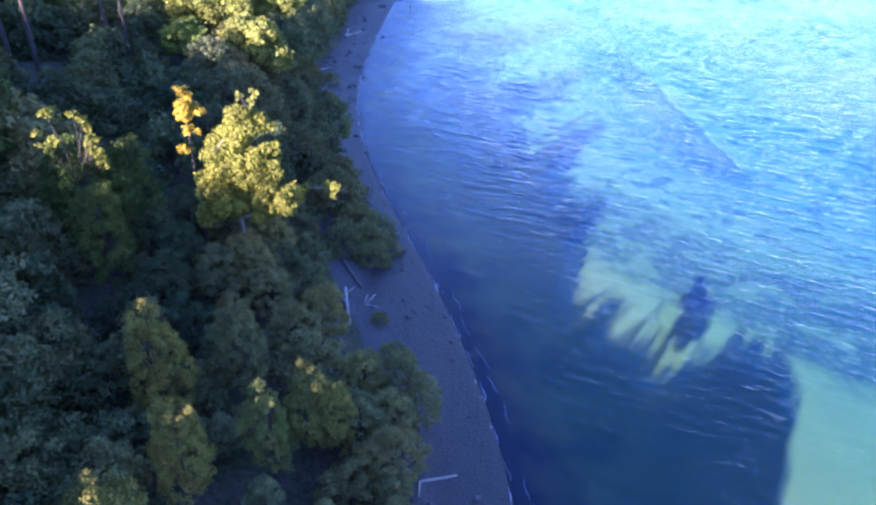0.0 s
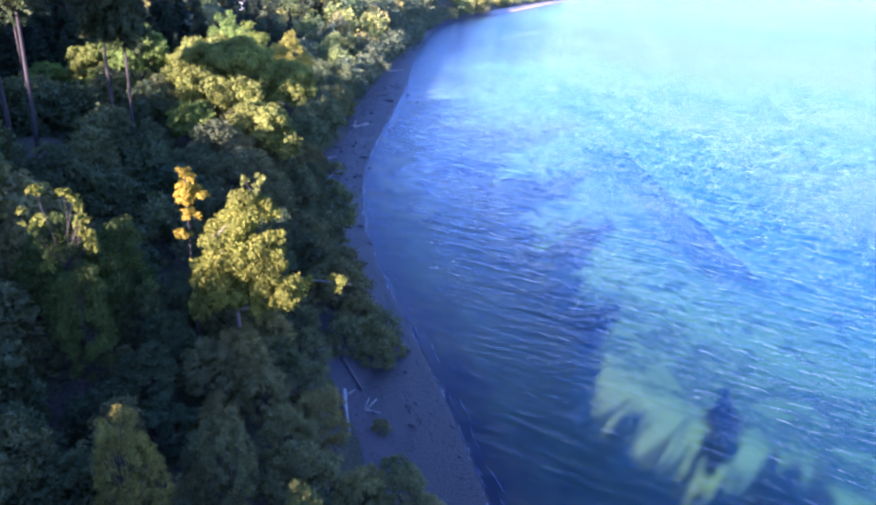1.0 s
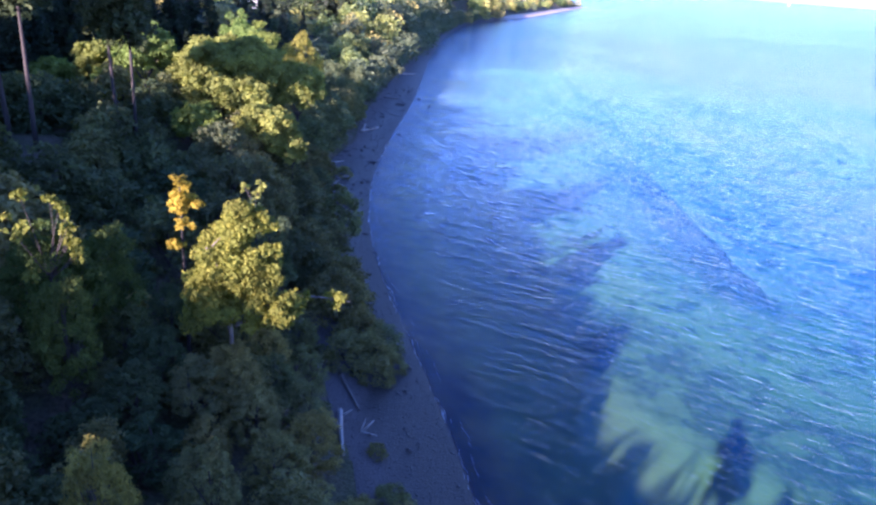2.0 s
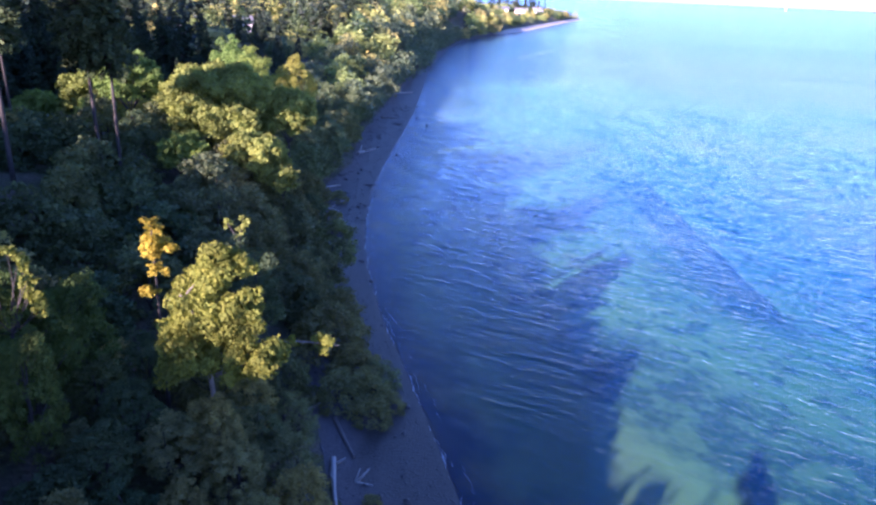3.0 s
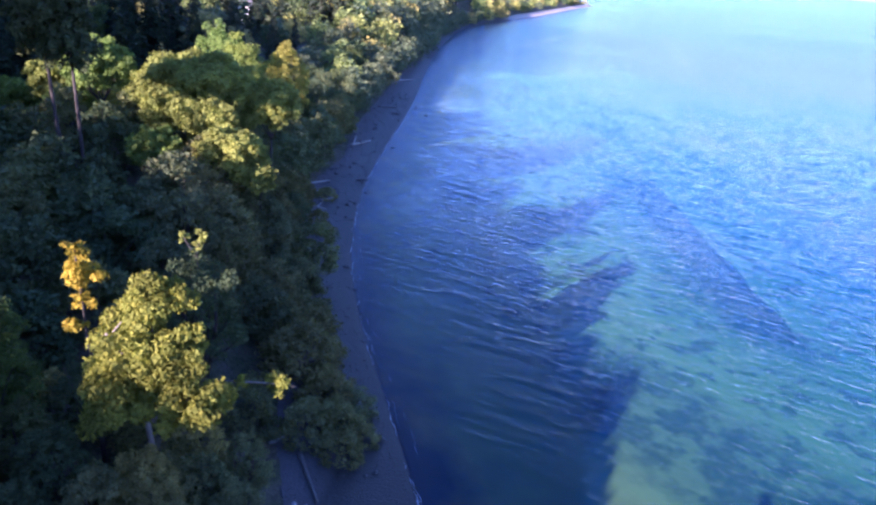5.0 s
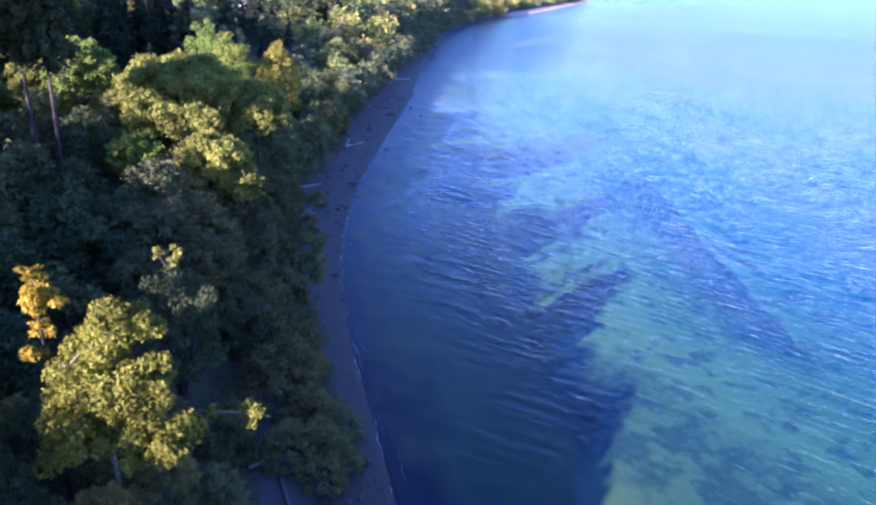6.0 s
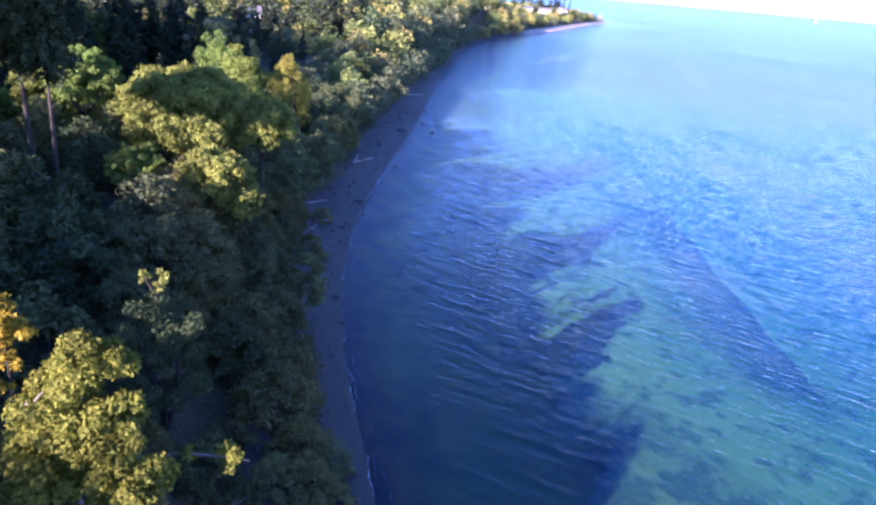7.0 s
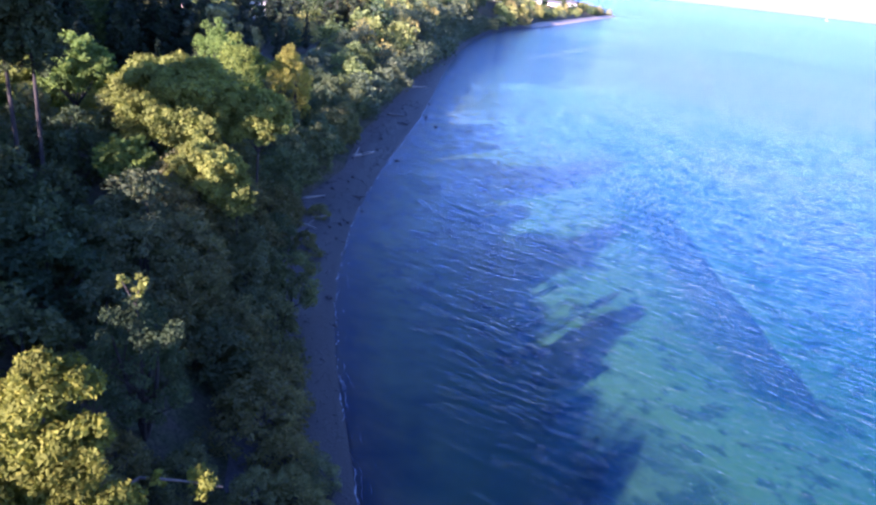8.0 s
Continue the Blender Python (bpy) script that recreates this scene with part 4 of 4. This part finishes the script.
def boulder(x, y, r, seed):
    bm = bmesh.new()
    bmesh.ops.create_icosphere(bm, subdivisions=2, radius=r)
    for v in bm.verts:
        v.co *= 1 + 0.35 * noise.noise(v.co * (1.3 / r) + Vector((seed, 0, 0)))
        v.co.z *= 0.6
    me = bpy.data.meshes.new("boulder")
    bm.to_mesh(me)
    bm.free()
    me.materials.append(STONE)
    ob = tagged(new("boulder", me), "dark wet boulder at the waterline", "rock", "boulders")
    ob.location = (x, y, max(float(land_height(shore(y) - x, y)), -0.1) + r * 0.25)


for i, (x, y, r) in enumerate([(-15.6, 81.5, 0.5), (-22.5, 118, 0.4), (-24.0, 150, 0.6), (-26.2, 196, 0.8), (-22.0, 186, 0.7), (-29.0, 215, 0.8), (-12.0, 70, 0.3)]):
    boulder(x, y, 0.65 * r, i * 7.3)


def shore_stones():
    """Loose stones and broken wood strewn over the shingle."""
    rng = np.random.default_rng(21)
    vs, fs = [], []
    unit = np.array([(1, 0, 0), (-1, 0, 0), (0, 1, 0), (0, -1, 0), (0, 0, 1), (0, 0, -1)], float)
    tri = [(0, 2, 4), (2, 1, 4), (1, 3, 4), (3, 0, 4), (2, 0, 5), (1, 2, 5), (3, 1, 5), (0, 3, 5)]
    for y in 22 + 190 * rng.random(2600) ** 1.3:
        w = rng.uniform(0.02, 1.0) * float(beach_width(y))
        x = float(shore(y)) - w
        r = 0.055 * rng.uniform(0.6, 1.5) * (1 + 2.2 * (rng.random() < 0.03)) * (1 + y / 160)
        long = 4.5 if rng.random() < 0.12 else 1.2
        a = rng.uniform(0, 6.28)
        p = unit * rng.uniform(0.7, 1.2, (6, 1)) * [r * long, r, r * 0.6]
        p = np.stack([p[:, 0] * np.cos(a) - p[:, 1] * np.sin(a), p[:, 0] * np.sin(a) + p[:, 1] * np.cos(a), p[:, 2]], -1)
        o = len(vs)
        vs += [tuple(q) for q in p + [x, y, float(land_height(w, y)) + 0.06 + r * 0.2]]
        fs += [[o + i for i in t] for t in tri]
    return tagged(new("loose_stones", mesh_of("loose_stones", vs, fs, STONE)), "loose stones and scraps of wood strewn on the shingle", "stones", kind="stuff")


shore_stones()


def foam_line():
    """Broken foam where the small waves run up the beach, and thin crests just off it."""
    rng = np.random.default_rng(3)
    vs, fs = [], []
    for u0, wide, share, y1 in ((0.05, 0.13, 0.95, 190), (0.4, 0.09, 0.6, 120), (1.3, 0.05, 0.3, 110)):
        y = 14.0
        while y < y1:
            ln = rng.uniform(0.6, 3.2)
            if rng.random() < share:
                ys = np.arange(y, y + ln, 0.12)
                s = (ys - y) / ln
                w = wide * np.sin(np.pi * np.clip(s, 0.02, 0.98)) * rng.uniform(0.25, 1.5, len(ys)) * rng.uniform(0.3, 1.5)
                c = shore(ys) + u0 + rng.normal(0, 0.12) + 0.22 * np.sin(ys * 0.55 + u0) + 0.1 * np.sin(ys * 1.7) + 0.05 * np.sin(ys * 4.1)
                o = len(vs)
                for a, b, q in zip(c - w / 2, c + w / 2, ys):
                    vs += [(a, q, 0.02), ((a + b) / 2, q, 0.06), (b, q, 0.02)]
                for k in range(len(ys) - 1):
                    p = o + 3 * k
                    fs += [[p, p + 1, p + 4, p + 3], [p + 1, p + 2, p + 5, p + 4]]
            y += ln * rng.uniform(0.9, 1.2)
    me = mesh_of("foam", vs, fs, FOAM)
    return tagged(new("foam", me), "thin broken white foam along the waterline", "foam", kind="stuff")


foam_line()


# ---- far things ----
def box(bm, x0, x1, y0, y1, z0, z1):
    v = [bm.verts.new(p) for p in [(x0, y0, z0), (x1, y0, z0), (x1, y1, z0), (x0, y1, z0), (x0, y0, z1), (x1, y0, z1), (x1, y1, z1), (x0, y1, z1)]]
    for q in [(3, 2, 1, 0), (4, 5, 6, 7), (0, 1, 5, 4), (1, 2, 6, 5), (2, 3, 7, 6), (3, 0, 4, 7)]:
        bm.faces.new([v[i] for i in q])


def solid(name, boxes, mat, parent):
    bm = bmesh.new()
    for b in boxes:
        box(bm, *b)
    me = bpy.data.meshes.new(name)
    bm.to_mesh(me)
    bm.free()
    me.materials.append(mat)
    return part(name, me, parent)


def house(x, y, turn, w, d, h, mat, label, z=None):
    ob = tagged(new("house"), label, "house", "houses")
    ob.matrix_world = pose(x, y, (ground_at(x, y) - 0.3) if z is None else z, 0, 0, turn)
    solid("wall", [(-w / 2, w / 2, -d / 2, d / 2, 0, h)], mat, ob)
    e = 0.6
    v = [(-w / 2 - e, -d / 2 - e, h), (w / 2 + e, -d / 2 - e, h), (w / 2 + e, d / 2 + e, h), (-w / 2 - e, d / 2 + e, h), (-w / 2 - e, 0, h + d * 0.32), (w / 2 + e, 0, h + d * 0.32)]
    v += [(a, b, c + 0.25) for a, b, c in v]
    f = [[0, 3, 2, 1], [6, 7, 11, 10], [8, 9, 10, 11], [0, 1, 7, 6], [2, 3, 9, 8], [0, 6, 10, 9, 3], [1, 2, 8, 11, 7]]
    part("roof", mesh_of("roof", v, f, ROOFING), ob)
    for i in range(max(2, int(w // 3))):
        cx = -w / 2 + (i + 0.5) * w / max(2, int(w // 3))
        for zz in ([0.9] if h < 4 else [0.9, 3.6]):
            win = solid("window", [(cx - 0.8, cx + 0.8, -d / 2 - 0.05, -d / 2 + 0.1, zz, zz + 1.4)], WHITE, ob)
            solid("pane", [(cx - 0.7, cx + 0.7, -d / 2 - 0.07, -d / 2 - 0.03, zz + 0.1, zz + 1.3)], PANE, win)
    return ob


house(-110, 232, 25, 10, 8, 6, PEACH, "peach-coloured house among the trees on the bluff")
house(-103, 263, 25, 9, 8, 6, SIDING, "white house among the trees on the bluff")
house(-43, 640, 12, 12, 8, 5, SIDING, "white house above the far beach among yellow trees")
house(-18, 770, 10, 13, 8, 5, SIDING, "long white house on the low point")
house(2, 830, 5, 14, 8, 4, PEACH, "pale house on the low point")
house(20, 900, 5, 16, 8, 4, SIDING, "long white house near the tip of the point")


def sailboat(x, y):
    boat = tagged(new("sailboat"), "small white sailing boat far out on the water", "boat")
    boat.location = (x, y, 0)
    s = np.linspace(-1, 1, 9)
    v = [(4.5 * t, b * 1.4 * (1 - t * t) ** 0.6, z) for t in s for b, z in ((-1, 1.0), (0, -0.4), (1, 1.0))]
    f = [[3 * i + k, 3 * i + k + 1, 3 * i + k + 4, 3 * i + k + 3] for i in range(8) for k in (0, 1)] + [[3 * i, 3 * i + 3, 3 * i + 5, 3 * i + 2] for i in range(8)]
    part("hull", mesh_of("hull", v, f, WHITE, False), boat)
    part("mast", mesh_of("mast", *tube([(0.5, 0, 0.5), (0.5, 0, 13)], [0.1, 0.06]), WHITE), boat)
    part("sail", mesh_of("sail", [(0.4, 0.05, 2), (-4, 0.5, 2), (0.4, 0.05, 12.5), (0.4, -0.05, 2), (-4, 0.4, 2), (0.4, -0.05, 12.5)], [[0, 1, 2], [5, 4, 3], [0, 2, 5, 3], [1, 4, 5, 2], [0, 3, 4, 1]], WHITE), boat)


sailboat(1083, 3129)


def wake(points, width, seed):
    """A long smooth streak that a boat has left on the far water."""
    rng = np.random.default_rng(seed)
    pts = np.array(points, float)
    s = np.linspace(0, len(pts) - 1, 60)
    x, y = np.interp(s, np.arange(len(pts)), pts[:, 0]), np.interp(s, np.arange(len(pts)), pts[:, 1])
    k = np.ones(7) / 7
    x[3:-3], y[3:-3] = np.convolve(x, k, "valid"), np.convolve(y, k, "valid")
    d = np.gradient(np.stack([x, y], -1), axis=0)
    d /= np.linalg.norm(d, axis=1)[:, None]
    w = width * np.sin(np.linspace(0.05, np.pi - 0.05, 60)) ** 0.6 * rng.uniform(0.8, 1.2, 60) / 2
    a = np.stack([x - d[:, 1] * w, y + d[:, 0] * w, np.full(60, 0.05)], -1)
    b = np.stack([x + d[:, 1] * w, y - d[:, 0] * w, np.full(60, 0.05)], -1)
    i = np.arange(59)
    me = mesh_of("boat_wake", np.r_[a, b], np.stack([i, i + 1, i + 61, i + 60], -1), STREAK)
    ob = tagged(new("boat_wake", me), "pale smooth streak left by a boat on the water", "wake", kind="stuff")
    ob.visible_shadow = False
    return ob


def streak_material():
    m, nt = material("smooth_streak")
    soft = noise_tex(nt, place_vec(nt, (1, 0.3, 1)), 0.15, 4.0)
    f = ramp(nt, soft, [(0.35, 0.0), (0.7, 0.24)])
    pale = node(nt, "BsdfPrincipled", {"Base Color": (0.55, 0.65, 0.7, 1), "Roughness": 0.2}).outputs[0]
    finish(nt, node(nt, "MixShader", {0: f, 1: node(nt, "BsdfTransparent").outputs[0], 2: pale}).outputs[0])
    return m


STREAK = streak_material()
wake([(-7, 363), (13, 425), (45, 516), (85, 632), (157, 825), (280, 1080)], 7, 1)
wake([(14, 507), (52, 613), (98, 738), (172, 910)], 8, 2)
wake([(163, 657), (209, 757), (257, 876), (290, 1023), (293, 1101)], 9, 3)
wake([(72, 322), (81, 388), (88, 455), (102, 560)], 9, 4)
